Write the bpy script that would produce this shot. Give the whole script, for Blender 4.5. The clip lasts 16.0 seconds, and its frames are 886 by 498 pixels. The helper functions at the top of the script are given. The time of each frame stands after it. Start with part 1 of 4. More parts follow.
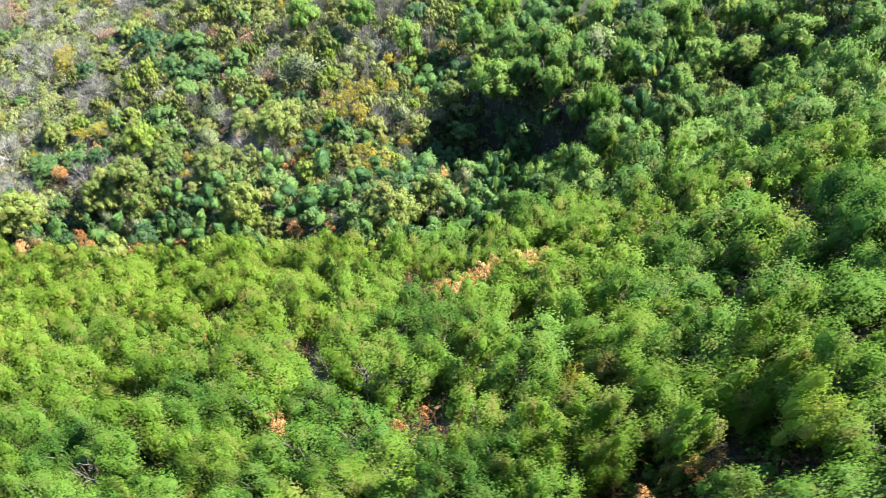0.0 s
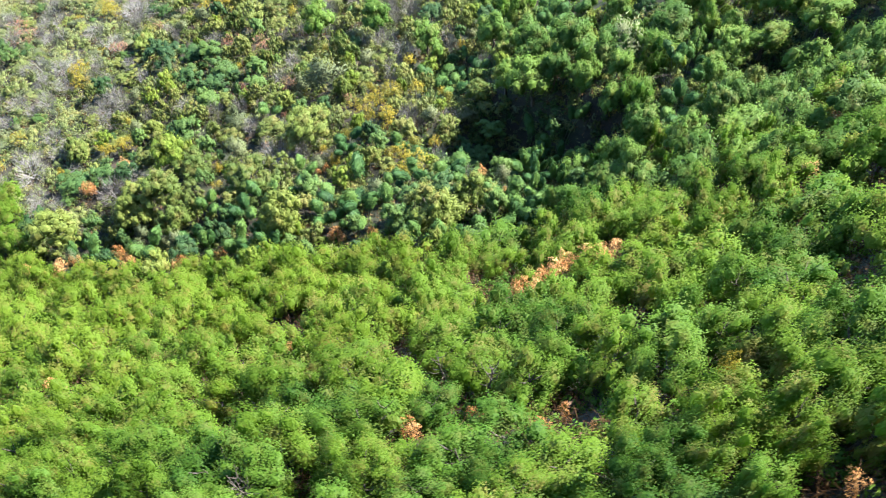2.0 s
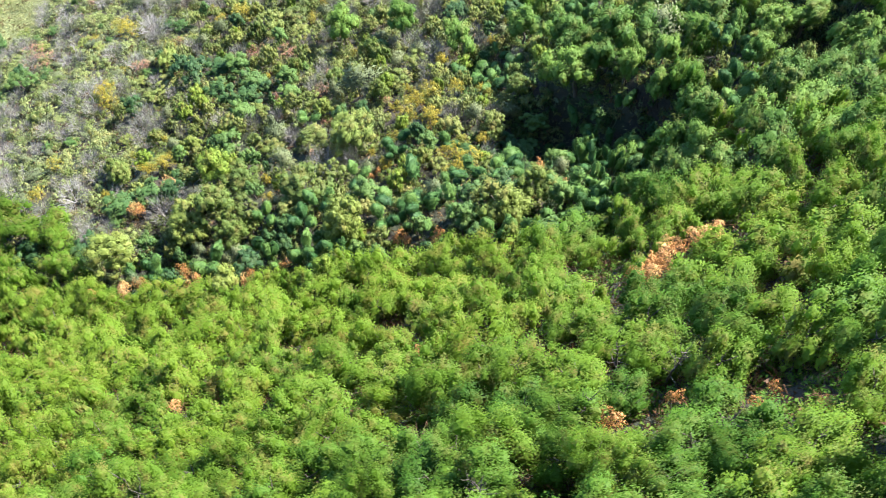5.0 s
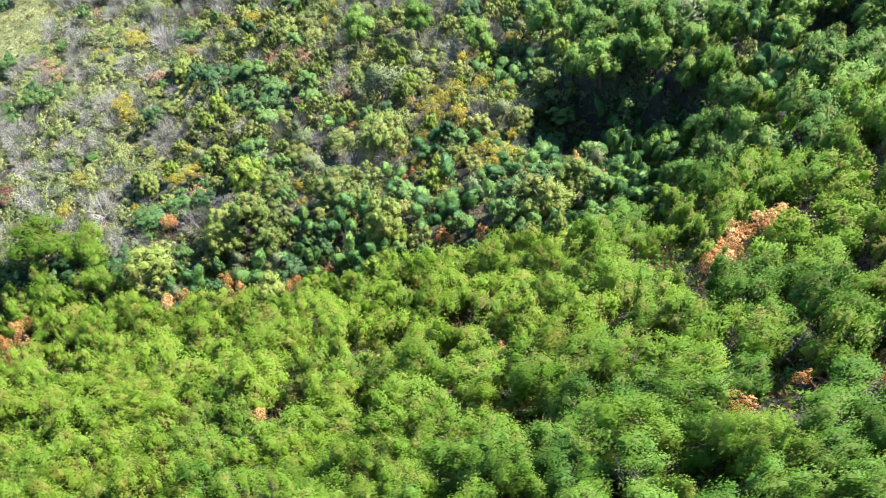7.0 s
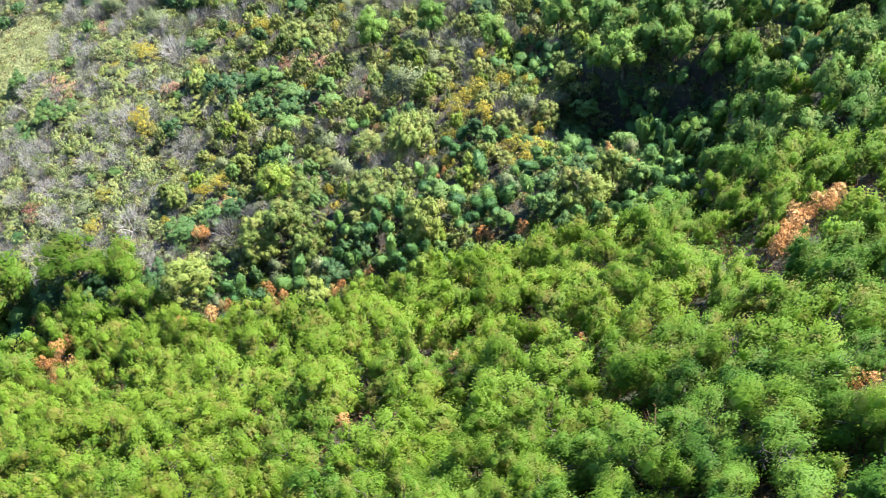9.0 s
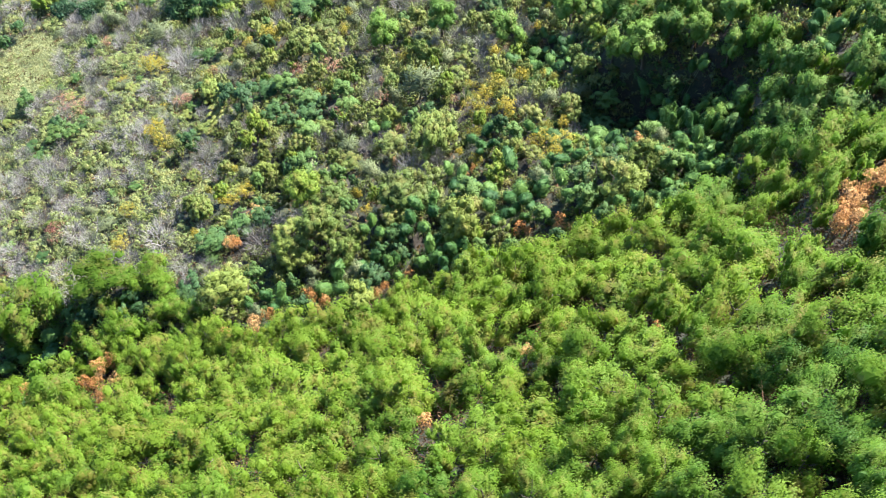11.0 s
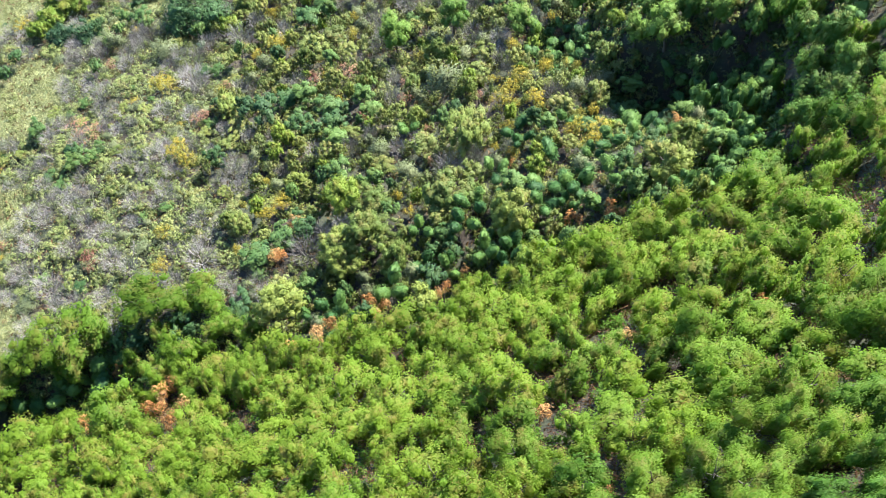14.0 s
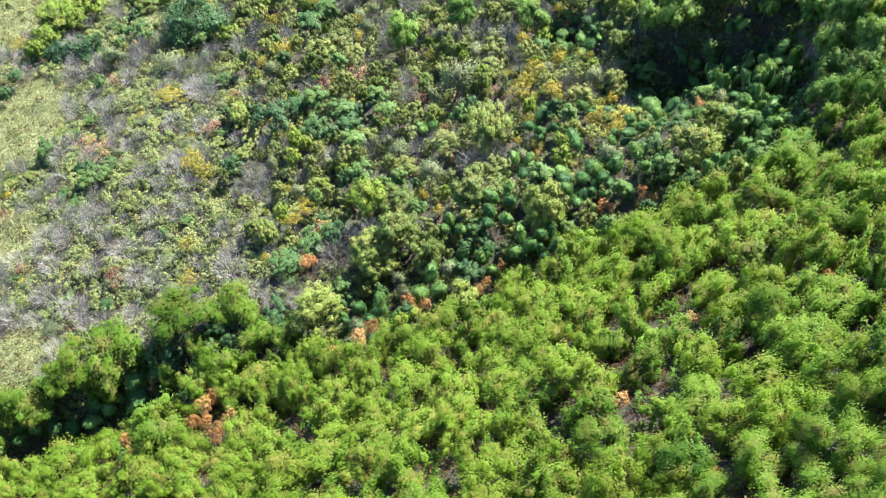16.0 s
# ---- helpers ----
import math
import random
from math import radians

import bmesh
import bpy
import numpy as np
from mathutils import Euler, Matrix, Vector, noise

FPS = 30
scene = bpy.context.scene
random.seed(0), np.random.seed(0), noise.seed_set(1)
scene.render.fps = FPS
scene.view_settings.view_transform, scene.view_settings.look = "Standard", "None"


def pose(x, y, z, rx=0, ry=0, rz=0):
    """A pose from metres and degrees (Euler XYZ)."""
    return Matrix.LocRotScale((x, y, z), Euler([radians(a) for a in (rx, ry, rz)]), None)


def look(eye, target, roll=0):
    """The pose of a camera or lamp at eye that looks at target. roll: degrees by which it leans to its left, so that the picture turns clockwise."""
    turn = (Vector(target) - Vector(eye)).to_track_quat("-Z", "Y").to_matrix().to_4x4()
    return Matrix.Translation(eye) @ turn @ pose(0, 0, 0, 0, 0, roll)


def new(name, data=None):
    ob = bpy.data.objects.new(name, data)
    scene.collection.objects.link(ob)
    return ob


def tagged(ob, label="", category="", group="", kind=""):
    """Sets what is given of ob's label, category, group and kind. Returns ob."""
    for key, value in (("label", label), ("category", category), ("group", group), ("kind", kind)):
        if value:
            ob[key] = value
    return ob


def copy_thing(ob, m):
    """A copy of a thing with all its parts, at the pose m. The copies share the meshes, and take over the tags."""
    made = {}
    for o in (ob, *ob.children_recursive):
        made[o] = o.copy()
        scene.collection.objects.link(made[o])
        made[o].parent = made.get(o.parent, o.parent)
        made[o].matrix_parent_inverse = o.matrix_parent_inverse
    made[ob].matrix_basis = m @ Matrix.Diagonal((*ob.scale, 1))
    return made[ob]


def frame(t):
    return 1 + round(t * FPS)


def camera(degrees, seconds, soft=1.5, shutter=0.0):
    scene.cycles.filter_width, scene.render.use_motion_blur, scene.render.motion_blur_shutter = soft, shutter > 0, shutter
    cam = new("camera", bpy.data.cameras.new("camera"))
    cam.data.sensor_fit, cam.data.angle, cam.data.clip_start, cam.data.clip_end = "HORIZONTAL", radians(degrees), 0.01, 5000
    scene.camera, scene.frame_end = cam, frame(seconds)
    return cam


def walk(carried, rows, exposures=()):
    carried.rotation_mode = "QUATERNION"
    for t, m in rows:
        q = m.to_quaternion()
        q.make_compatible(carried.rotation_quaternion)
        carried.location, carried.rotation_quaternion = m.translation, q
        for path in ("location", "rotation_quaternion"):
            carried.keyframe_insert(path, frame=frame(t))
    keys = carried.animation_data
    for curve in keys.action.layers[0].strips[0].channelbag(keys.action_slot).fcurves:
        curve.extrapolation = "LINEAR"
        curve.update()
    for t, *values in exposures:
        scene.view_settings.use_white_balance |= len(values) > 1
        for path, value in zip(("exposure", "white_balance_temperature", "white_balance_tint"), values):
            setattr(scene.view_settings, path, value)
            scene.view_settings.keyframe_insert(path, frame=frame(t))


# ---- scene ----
cam = camera(48.0, 16.0, soft=1.0, shutter=0.6)
EYE, TILT = 142.5, -62.4   # height of the flight over the valley datum, and the camera's tilt in degrees
ROWS = [  # seconds, x, y, height against EYE, heading
    (0.0, 0.00, 0.00, 0.00, 0.00),
    (0.5, -1.96, 0.01, -0.02, -0.78),
    (1.0, -3.92, 0.04, -0.04, -1.56),
    (1.5, -5.89, 0.10, -0.07, -2.32),
    (2.0, -7.87, 0.17, -0.10, -3.08),
    (2.5, -9.85, 0.26, -0.13, -3.83),
    (3.0, -11.83, 0.38, -0.16, -4.59),
    (3.5, -13.81, 0.52, -0.19, -5.34),
    (4.0, -15.78, 0.67, -0.22, -6.09),
    (4.5, -17.75, 0.85, -0.24, -6.85),
    (5.0, -19.71, 1.06, -0.27, -7.61),
    (5.5, -21.67, 1.28, -0.29, -8.37),
    (6.0, -23.61, 1.53, -0.31, -9.14),
    (6.5, -25.55, 1.80, -0.33, -9.92),
    (7.0, -27.47, 2.09, -0.34, -10.70),
    (7.5, -29.39, 2.41, -0.35, -11.49),
    (8.0, -31.29, 2.75, -0.36, -12.30),
    (8.5, -33.18, 3.12, -0.37, -13.11),
    (9.0, -35.05, 3.51, -0.37, -13.93),
    (9.5, -36.91, 3.92, -0.38, -14.76),
    (10.0, -38.76, 4.37, -0.38, -15.60),
    (10.5, -40.59, 4.83, -0.38, -16.45),
    (11.0, -42.41, 5.32, -0.38, -17.31),
    (11.5, -44.22, 5.84, -0.39, -18.18),
    (12.0, -46.01, 6.38, -0.39, -19.06),
    (12.5, -47.80, 6.96, -0.40, -19.95),
    (13.0, -49.57, 7.55, -0.42, -20.84),
    (13.5, -51.32, 8.18, -0.44, -21.74),
    (14.0, -53.07, 8.83, -0.47, -22.65),
    (14.5, -54.82, 9.52, -0.51, -23.56),
    (15.0, -56.55, 10.23, -0.56, -24.48),
    (15.5, -58.28, 10.97, -0.62, -25.39),
    (16.0, -60.00, 11.73, -0.70, -26.31),
]
walk(cam, [(t, pose(x, y, EYE + z, 90 + TILT, 0, turn)) for t, x, y, z, turn in ROWS])

# ---- light ----
SUN_AZIMUTH, SUN_ELEVATION = 60.0, 42.0     # degrees clockwise from y, degrees over the horizon
world = bpy.data.worlds.new("sky")
scene.world = world
world.use_nodes = True
sky = world.node_tree.nodes.new("ShaderNodeTexSky")
sky.sky_type, sky.sun_disc = "NISHITA", False
sky.sun_elevation, sky.sun_rotation = radians(SUN_ELEVATION), radians(SUN_AZIMUTH)
sky.altitude, sky.air_density, sky.dust_density, sky.ozone_density = 400, 1.0, 0.1, 7.0
world.node_tree.nodes["Background"].inputs[1].default_value = 0.146
world.node_tree.links.new(sky.outputs[0], world.node_tree.nodes["Background"].inputs[0])
sun = new("sun", bpy.data.lights.new("sun", "SUN"))
sun.data.energy, sun.data.angle, sun.data.color = 6.3, radians(0.55), (1.0, 0.955, 0.89)
sun_way = Vector((math.sin(radians(SUN_AZIMUTH)) * math.cos(radians(SUN_ELEVATION)),
                  math.cos(radians(SUN_AZIMUTH)) * math.cos(radians(SUN_ELEVATION)), math.sin(radians(SUN_ELEVATION))))
sun.matrix_world = look(sun_way * 300, (0, 0, 0))
scene.view_settings.exposure = 2.28


# ---- materials ----
def shader(name):
    m = bpy.data.materials.new(name)
    m.use_nodes = True
    m.node_tree.nodes.clear()
    return m, m.node_tree.nodes, m.node_tree.links


def ramp(nodes, stops):
    r = nodes.new("ShaderNodeValToRGB")
    while len(r.color_ramp.elements) < len(stops):
        r.color_ramp.elements.new(0.5)
    for e, (at, c) in zip(r.color_ramp.elements, stops):
        e.position, e.color = at, (*c, 1)
    return r


def foliage(name, dark, mid, light, through_light=0.35, spread=0.5, worn=None, share=0.6):
    """Leaves: each leaf differs a little, each plant differs more; light comes through them."""
    m, n, l = shader(name)
    leaf, plant, where = n.new("ShaderNodeNewGeometry"), n.new("ShaderNodeObjectInfo"), n.new("ShaderNodeTexCoord")
    patch = n.new("ShaderNodeTexNoise")
    patch.inputs["Scale"].default_value, patch.inputs["Detail"].default_value = 0.9, 2
    l.new(where.outputs["Object"], patch.inputs["Vector"])
    a = n.new("ShaderNodeMath"); a.operation = "MULTIPLY_ADD"
    l.new(leaf.outputs["Random Per Island"], a.inputs[0]); a.inputs[1].default_value = 0.1
    b = n.new("ShaderNodeMath"); b.operation = "MULTIPLY_ADD"
    l.new(plant.outputs["Random"], b.inputs[0]); b.inputs[1].default_value = spread
    c = n.new("ShaderNodeMath"); c.operation = "MULTIPLY"
    l.new(patch.outputs["Fac"], c.inputs[0]); c.inputs[1].default_value = 0.55
    l.new(c.outputs[0], b.inputs[2]); l.new(b.outputs[0], a.inputs[2])
    r = ramp(n, [(0.22, dark), (0.58, mid), (1.0, light)])
    s = n.new("ShaderNodeMath"); s.operation = "MULTIPLY"
    l.new(a.outputs[0], s.inputs[0]); s.inputs[1].default_value = 1 / (0.6 + spread * 0.6)
    l.new(s.outputs[0], r.inputs[0])
    colour = r.outputs[0]
    if worn:   # withered sprays, in patches of their own on every plant
        own, w = n.new("ShaderNodeMath"), n.new("ShaderNodeTexNoise")
        own.operation, own.inputs[1].default_value = "MULTIPLY", 60.0
        l.new(plant.outputs["Random"], own.inputs[0])
        w.noise_dimensions = "4D"
        w.inputs["Scale"].default_value, w.inputs["Detail"].default_value = 0.7, 4
        l.new(where.outputs["Object"], w.inputs["Vector"]); l.new(own.outputs[0], w.inputs["W"])
        k, tint = ramp(n, [(0.50, (0, 0, 0)), (0.68, (share, share, share))]), n.new("ShaderNodeMix")
        tint.data_type = "RGBA"
        tint.inputs[7].default_value = (*worn, 1)
        l.new(w.outputs["Fac"], k.inputs[0]); l.new(k.outputs[0], tint.inputs[0]); l.new(colour, tint.inputs[6])
        colour = tint.outputs[2]
    d = n.new("ShaderNodeBsdfPrincipled")
    d.inputs["Roughness"].default_value, d.inputs["Specular IOR Level"].default_value = 0.6, 0.15
    t = n.new("ShaderNodeBsdfTranslucent")
    l.new(colour, d.inputs["Base Color"]); l.new(colour, t.inputs[0])
    x, out = n.new("ShaderNodeMixShader"), n.new("ShaderNodeOutputMaterial")
    x.inputs[0].default_value = through_light
    l.new(d.outputs[0], x.inputs[1]); l.new(t.outputs[0], x.inputs[2]); l.new(x.outputs[0], out.inputs[0])
    return m


def plain_grained(name, stops, scale, rough=0.9, bump=0.3, detail=8):
    m, n, l = shader(name)
    where, g = n.new("ShaderNodeTexCoord"), n.new("ShaderNodeTexNoise")
    g.inputs["Scale"].default_value, g.inputs["Detail"].default_value = scale, detail
    l.new(where.outputs["Object"], g.inputs["Vector"])
    r, d, out = ramp(n, stops), n.new("ShaderNodeBsdfPrincipled"), n.new("ShaderNodeOutputMaterial")
    l.new(g.outputs["Fac"], r.inputs[0]); l.new(r.outputs[0], d.inputs["Base Color"])
    d.inputs["Roughness"].default_value = rough
    u = n.new("ShaderNodeBump")
    u.inputs["Strength"].default_value, u.inputs["Distance"].default_value = bump, 0.05
    l.new(g.outputs["Fac"], u.inputs["Height"]); l.new(u.outputs[0], d.inputs["Normal"]); l.new(d.outputs[0], out.inputs[0])
    return m


FRESH = foliage("fresh_green_leaves", (0.102, 0.169, 0.014), (0.132, 0.218, 0.019), (0.151, 0.233, 0.024), 0.62, 0.7, (0.23, 0.175, 0.053), 0.75)
GREEN = foliage("mid_green_leaves", (0.075, 0.142, 0.014), (0.107, 0.196, 0.019), (0.135, 0.225, 0.024), 0.62, 0.7, (0.21, 0.16, 0.053), 0.75)
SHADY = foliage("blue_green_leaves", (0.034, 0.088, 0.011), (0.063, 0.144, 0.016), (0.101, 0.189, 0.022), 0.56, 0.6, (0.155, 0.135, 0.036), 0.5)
SPURGREEN = foliage("spur_green_leaves", (0.034, 0.080, 0.016), (0.066, 0.136, 0.022), (0.108, 0.186, 0.030), 0.4, 0.5, (0.15, 0.14, 0.038))
OLIVE = foliage("olive_leaves", (0.058, 0.084, 0.021), (0.107, 0.139, 0.032), (0.156, 0.180, 0.045), 0.3, 0.7, (0.19, 0.145, 0.052))
BROAD = foliage("broad_olive_leaves", (0.049, 0.082, 0.018), (0.092, 0.132, 0.026), (0.140, 0.175, 0.035), 0.3, 0.7, (0.17, 0.13, 0.042), 0.55)
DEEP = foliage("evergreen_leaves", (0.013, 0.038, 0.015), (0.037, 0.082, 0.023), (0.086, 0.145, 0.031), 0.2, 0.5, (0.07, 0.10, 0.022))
DARK = foliage("dark_evergreen_leaves", (0.007, 0.025, 0.012), (0.019, 0.052, 0.019), (0.050, 0.098, 0.027), 0.12, 0.5, (0.03, 0.06, 0.018))
PLUME = foliage("bamboo_leaves", (0.012, 0.042, 0.014), (0.034, 0.084, 0.020), (0.082, 0.146, 0.030), 0.2)
PALE = foliage("grey_green_leaves", (0.064, 0.086, 0.042), (0.102, 0.125, 0.058), (0.142, 0.160, 0.077), 0.25, 0.5, (0.10, 0.115, 0.05))
YELLOW = foliage("yellow_leaves", (0.10, 0.105, 0.02), (0.21, 0.175, 0.021), (0.32, 0.25, 0.03), 0.3, 0.6, (0.10, 0.12, 0.03), 1.0)
LIME = foliage("lime_leaves", (0.066, 0.106, 0.013), (0.104, 0.160, 0.019), (0.142, 0.195, 0.026), 0.3, 0.6, (0.17, 0.145, 0.035))
RED = foliage("red_leaves", (0.09, 0.045, 0.033), (0.20, 0.075, 0.048), (0.27, 0.14, 0.09), 0.2, 0.7, (0.11, 0.095, 0.045), 1.0)
RUST = foliage("rust_fronds", (0.16, 0.08, 0.03), (0.38, 0.17, 0.055), (0.50, 0.29, 0.12), 0.25, 0.7, (0.16, 0.11, 0.04), 0.7)
STRAW = foliage("straw_grass", (0.12, 0.145, 0.055), (0.215, 0.23, 0.095), (0.315, 0.31, 0.15), 0.25)
LITTER = foliage("undergrowth_leaves", (0.034, 0.019, 0.009), (0.085, 0.045, 0.022), (0.12, 0.09, 0.036), 0.2)
TWIG = foliage("bare_twigs", (0.092, 0.086, 0.080), (0.155, 0.145, 0.134), (0.215, 0.202, 0.186), 0.0)
WEEDS = foliage("weedy_leaves", (0.076, 0.106, 0.034), (0.140, 0.174, 0.055), (0.200, 0.228, 0.076), 0.25, 0.5, (0.23, 0.185, 0.075))
BARK = plain_grained("grey_brown_bark", [(0.3, (0.03, 0.023, 0.018)), (0.7, (0.085, 0.07, 0.055))], 9.0)
PALE_BARK = plain_grained("pale_bark", [(0.3, (0.13, 0.115, 0.10)), (0.7, (0.28, 0.26, 0.235))], 9.0)
CULM = plain_grained("bamboo_culm", [(0.3, (0.05, 0.085, 0.03)), (0.7, (0.12, 0.15, 0.06))], 5.0, 0.5)


def soil():
    m, n, l = shader("forest_soil")
    where = n.new("ShaderNodeTexCoord")
    fine, wide, kind = n.new("ShaderNodeTexNoise"), n.new("ShaderNodeTexNoise"), n.new("ShaderNodeTexNoise")
    for g, s, dt in ((fine, 3.5, 10), (wide, 0.22, 4), (kind, 0.07, 3)):
        g.inputs["Scale"].default_value, g.inputs["Detail"].default_value = s, dt
        l.new(where.outputs["Object"], g.inputs["Vector"])
    litter = ramp(n, [(0.3, (0.010, 0.008, 0.005)), (0.55, (0.021, 0.015, 0.009)), (0.75, (0.038, 0.027, 0.015))])
    green = ramp(n, [(0.3, (0.009, 0.013, 0.005)), (0.6, (0.021, 0.027, 0.010)), (0.8, (0.045, 0.046, 0.016))])
    l.new(fine.outputs["Fac"], litter.inputs[0]); l.new(fine.outputs["Fac"], green.inputs[0])
    mask = ramp(n, [(0.40, (0, 0, 0)), (0.56, (1, 1, 1))])
    l.new(wide.outputs["Fac"], mask.inputs[0])
    mix = n.new("ShaderNodeMix"); mix.data_type = "RGBA"
    l.new(mask.outputs[0], mix.inputs[0]); l.new(litter.outputs[0], mix.inputs[6]); l.new(green.outputs[0], mix.inputs[7])
    turf = ramp(n, [(0.3, (0.06, 0.085, 0.03)), (0.55, (0.12, 0.13, 0.055)), (0.75, (0.19, 0.185, 0.09))])
    l.new(fine.outputs["Fac"], turf.inputs[0])
    ground_colour = mix.outputs[2]
    for x, y, r in MEADOWS:   # grass grows where the slope is open
        far, edge, cover = n.new("ShaderNodeVectorMath"), n.new("ShaderNodeMath"), n.new("ShaderNodeMix")
        flat = n.new("ShaderNodeVectorMath")
        flat.operation, flat.inputs[1].default_value = "MULTIPLY", (1, 1, 0)
        far.operation, far.inputs[1].default_value = "DISTANCE", (x, y, 0)
        l.new(where.outputs["Object"], flat.inputs[0]); l.new(flat.outputs[0], far.inputs[0])
        edge.operation, edge.inputs[1].default_value = "MULTIPLY_ADD", -6.0
        l.new(wide.outputs["Fac"], edge.inputs[0]); l.new(far.outputs["Value"], edge.inputs[2])
        step = n.new("ShaderNodeMapRange")
        step.inputs[1].default_value, step.inputs[2].default_value = r - 4.0, r - 2.0
        step.inputs[3].default_value, step.inputs[4].default_value = 0.9, 0.0
        l.new(edge.outputs[0], step.inputs[0])
        cover.data_type = "RGBA"
        l.new(step.outputs[0], cover.inputs[0]); l.new(ground_colour, cover.inputs[6]); l.new(turf.outputs[0], cover.inputs[7])
        ground_colour = cover.outputs[2]
    d, out, u = n.new("ShaderNodeBsdfPrincipled"), n.new("ShaderNodeOutputMaterial"), n.new("ShaderNodeBump")
    d.inputs["Roughness"].default_value = 0.95
    u.inputs["Strength"].default_value, u.inputs["Distance"].default_value = 0.6, 0.15
    l.new(fine.outputs["Fac"], u.inputs["Height"]); l.new(u.outputs[0], d.inputs["Normal"])
    l.new(ground_colour, d.inputs["Base Color"]); l.new(d.outputs[0], out.inputs[0])
    return m


MEADOWS = [(-81, 122, 8), (-77.5, 129, 6), (-76, 156, 8), (-54, 141, 3.5), (-88, 78, 5), (-85, 99, 5)]   # open grass: x, y, radius
SOIL = soil()


# ---- the lie of the land ----
def soft(u, s):
    return s * np.logaddexp(0, u / s)


HOLLOWS = [(2, 71.5, 55, 7.8), (9, 70, 55, 7.2), (13.5, 66.5, 20, 5), (17, 69.5, 10, 3), (11, 58, 22, 4), (-1, 88, 30, 5), (36, 70, 40, 7), (-77, 63, 34, 6), (-87, 65.5, 34, 6), (3, 55, 15, 4), (1.8, 45, 12, 3)]   # x, y, spread, depth of the shaded hollows


def canopy(x, y):
    """Height of the tree tops: a steep near slope that eases out beyond the gully, with a spur on the right."""
    x, y = np.asarray(x, float), np.asarray(y, float)
    x, y = np.clip(x, -170, 130), np.clip(3 + soft(y - 3, 4.5), 0, 260)
    h, r = soft(y - 49.5 - 0.25 * np.maximum(x, 0), 6.0), soft(x - 3, 9.0)
    crest = 5.0 * np.exp(-((x - 8.5) ** 2 + (y - 81) ** 2) / 30) + 2.5 * np.exp(-((x - 15.5) ** 2 + (y - 74) ** 2) / 16) - 4.0 * np.exp(-((x - 21) ** 2 + (y - 86) ** 2) / 60)   # the spur's tall trees
    return (118.56 + crest + 0.1653 * x - 1.4211 * y + 0.9742 * h - 0.001767 * x * h + 0.6285 * r - 0.0000953 * (x + 30) ** 2
            + 3.72 * np.exp(-((x - 16.5) ** 2 / 202 + (y - 69) ** 2 / 270)) - 1.49 * np.exp(-((x - 4.5) ** 2 + (y - 54) ** 2) / 135)
            - sum(d * np.exp(-((x - a) ** 2 + (y - b) ** 2) / s) for a, b, s, d in HOLLOWS))


EDGE_X = (-105, -84, -62, -39, -18, -4.5, 4, 10, 15, 24, 33, 52)
EDGE_Y = (66, 64, 60, 53, 50, 49, 50.5, 56, 60, 62, 66, 66)


def beyond(x, y):
    """Metres beyond the lower edge of the near stand."""
    return np.asarray(y, float) - np.interp(x, EDGE_X, EDGE_Y)


def depth(x, y):
    """How far the ground lies under the tree tops: deep in the gully, shallow under the low growth of the open slope."""
    far = np.asarray(beyond(x, y), float)
    b, o = np.clip(far / 8, 0, 1), np.clip((-40 - np.asarray(x, float)) / 20, 0, 1)
    b, o = b * b * (3 - 2 * b), o * o * (3 - 2 * o)
    return 6.0 - b * (1.5 + 1.6 * o) + 2.2 * np.exp(-((far - 5) / 6) ** 2) * (1 - o) + 2.0 * np.clip((np.asarray(x, float) - 2) / 6, 0, 1) * np.clip((far - 2) / 4, 0, 1)


def ground_z(x, y):
    return canopy(x, y) - depth(x, y)


def fbm(x, y, s, k):
    return noise.fractal((x * s, y * s, k), 0.9, 2.0, 4)


# the valley: inside this outline plants stand singly, the woods outside it are massed
VALLEY = [(21, -2), (55, 76), (0, 113), (-78, 172), (-101, 98), (-101, 54), (-61, 16), (-20, 0.5)]


def inside(x, y, poly):
    hit = False
    for (x0, y0), (x1, y1) in zip(poly, poly[1:] + poly[:1]):
        if (y0 > y) != (y1 > y) and x < (x1 - x0) * (y - y0) / (y1 - y0) + x0:
            hit = not hit
    return hit


# Places of single trees and bushes that can be told apart: x, y, radius in metres.
UPPER_STAND = [  # green trees high on the near slope
    (11.2, 7.5, 1.5), (3.9, 8.1, 1.2), (8.6, 8.2, 1.8), (0.3, 9.6, 1.5), (5.8, 9.9, 1), (-4.1, 9.9, 1.5),
    (12.6, 10.8, 1.4), (-8.1, 11.1, 1.5), (3.8, 11.4, 1.7), (-11.1, 12.9, 1.8), (14.7, 12.9, 1.2), (-2.5, 13.6, 1.4),
    (-18.8, 13.8, 2.2), (-5.8, 14.4, 1.8), (13.4, 14.5, 1.7), (0.6, 15.3, 1.2), (8.9, 15.9, 1.7), (-16.8, 16.6, 2.1),
    (3.9, 17, 1.7), (14.1, 19.2, 1.7), (18.1, 19.4, 1.5), (-0.2, 19.8, 2), (-39, 19.8, 2.1), (-33.5, 19.8, 1.8),
    (-4.5, 20.5, 2), (12.1, 20.7, 1.4), (-28.7, 20.7, 2), (-12.1, 21, 2.2), (-16.8, 21.9, 2.4), (18.6, 23.1, 1.8),
    (-31, 23.1, 2.4),
]
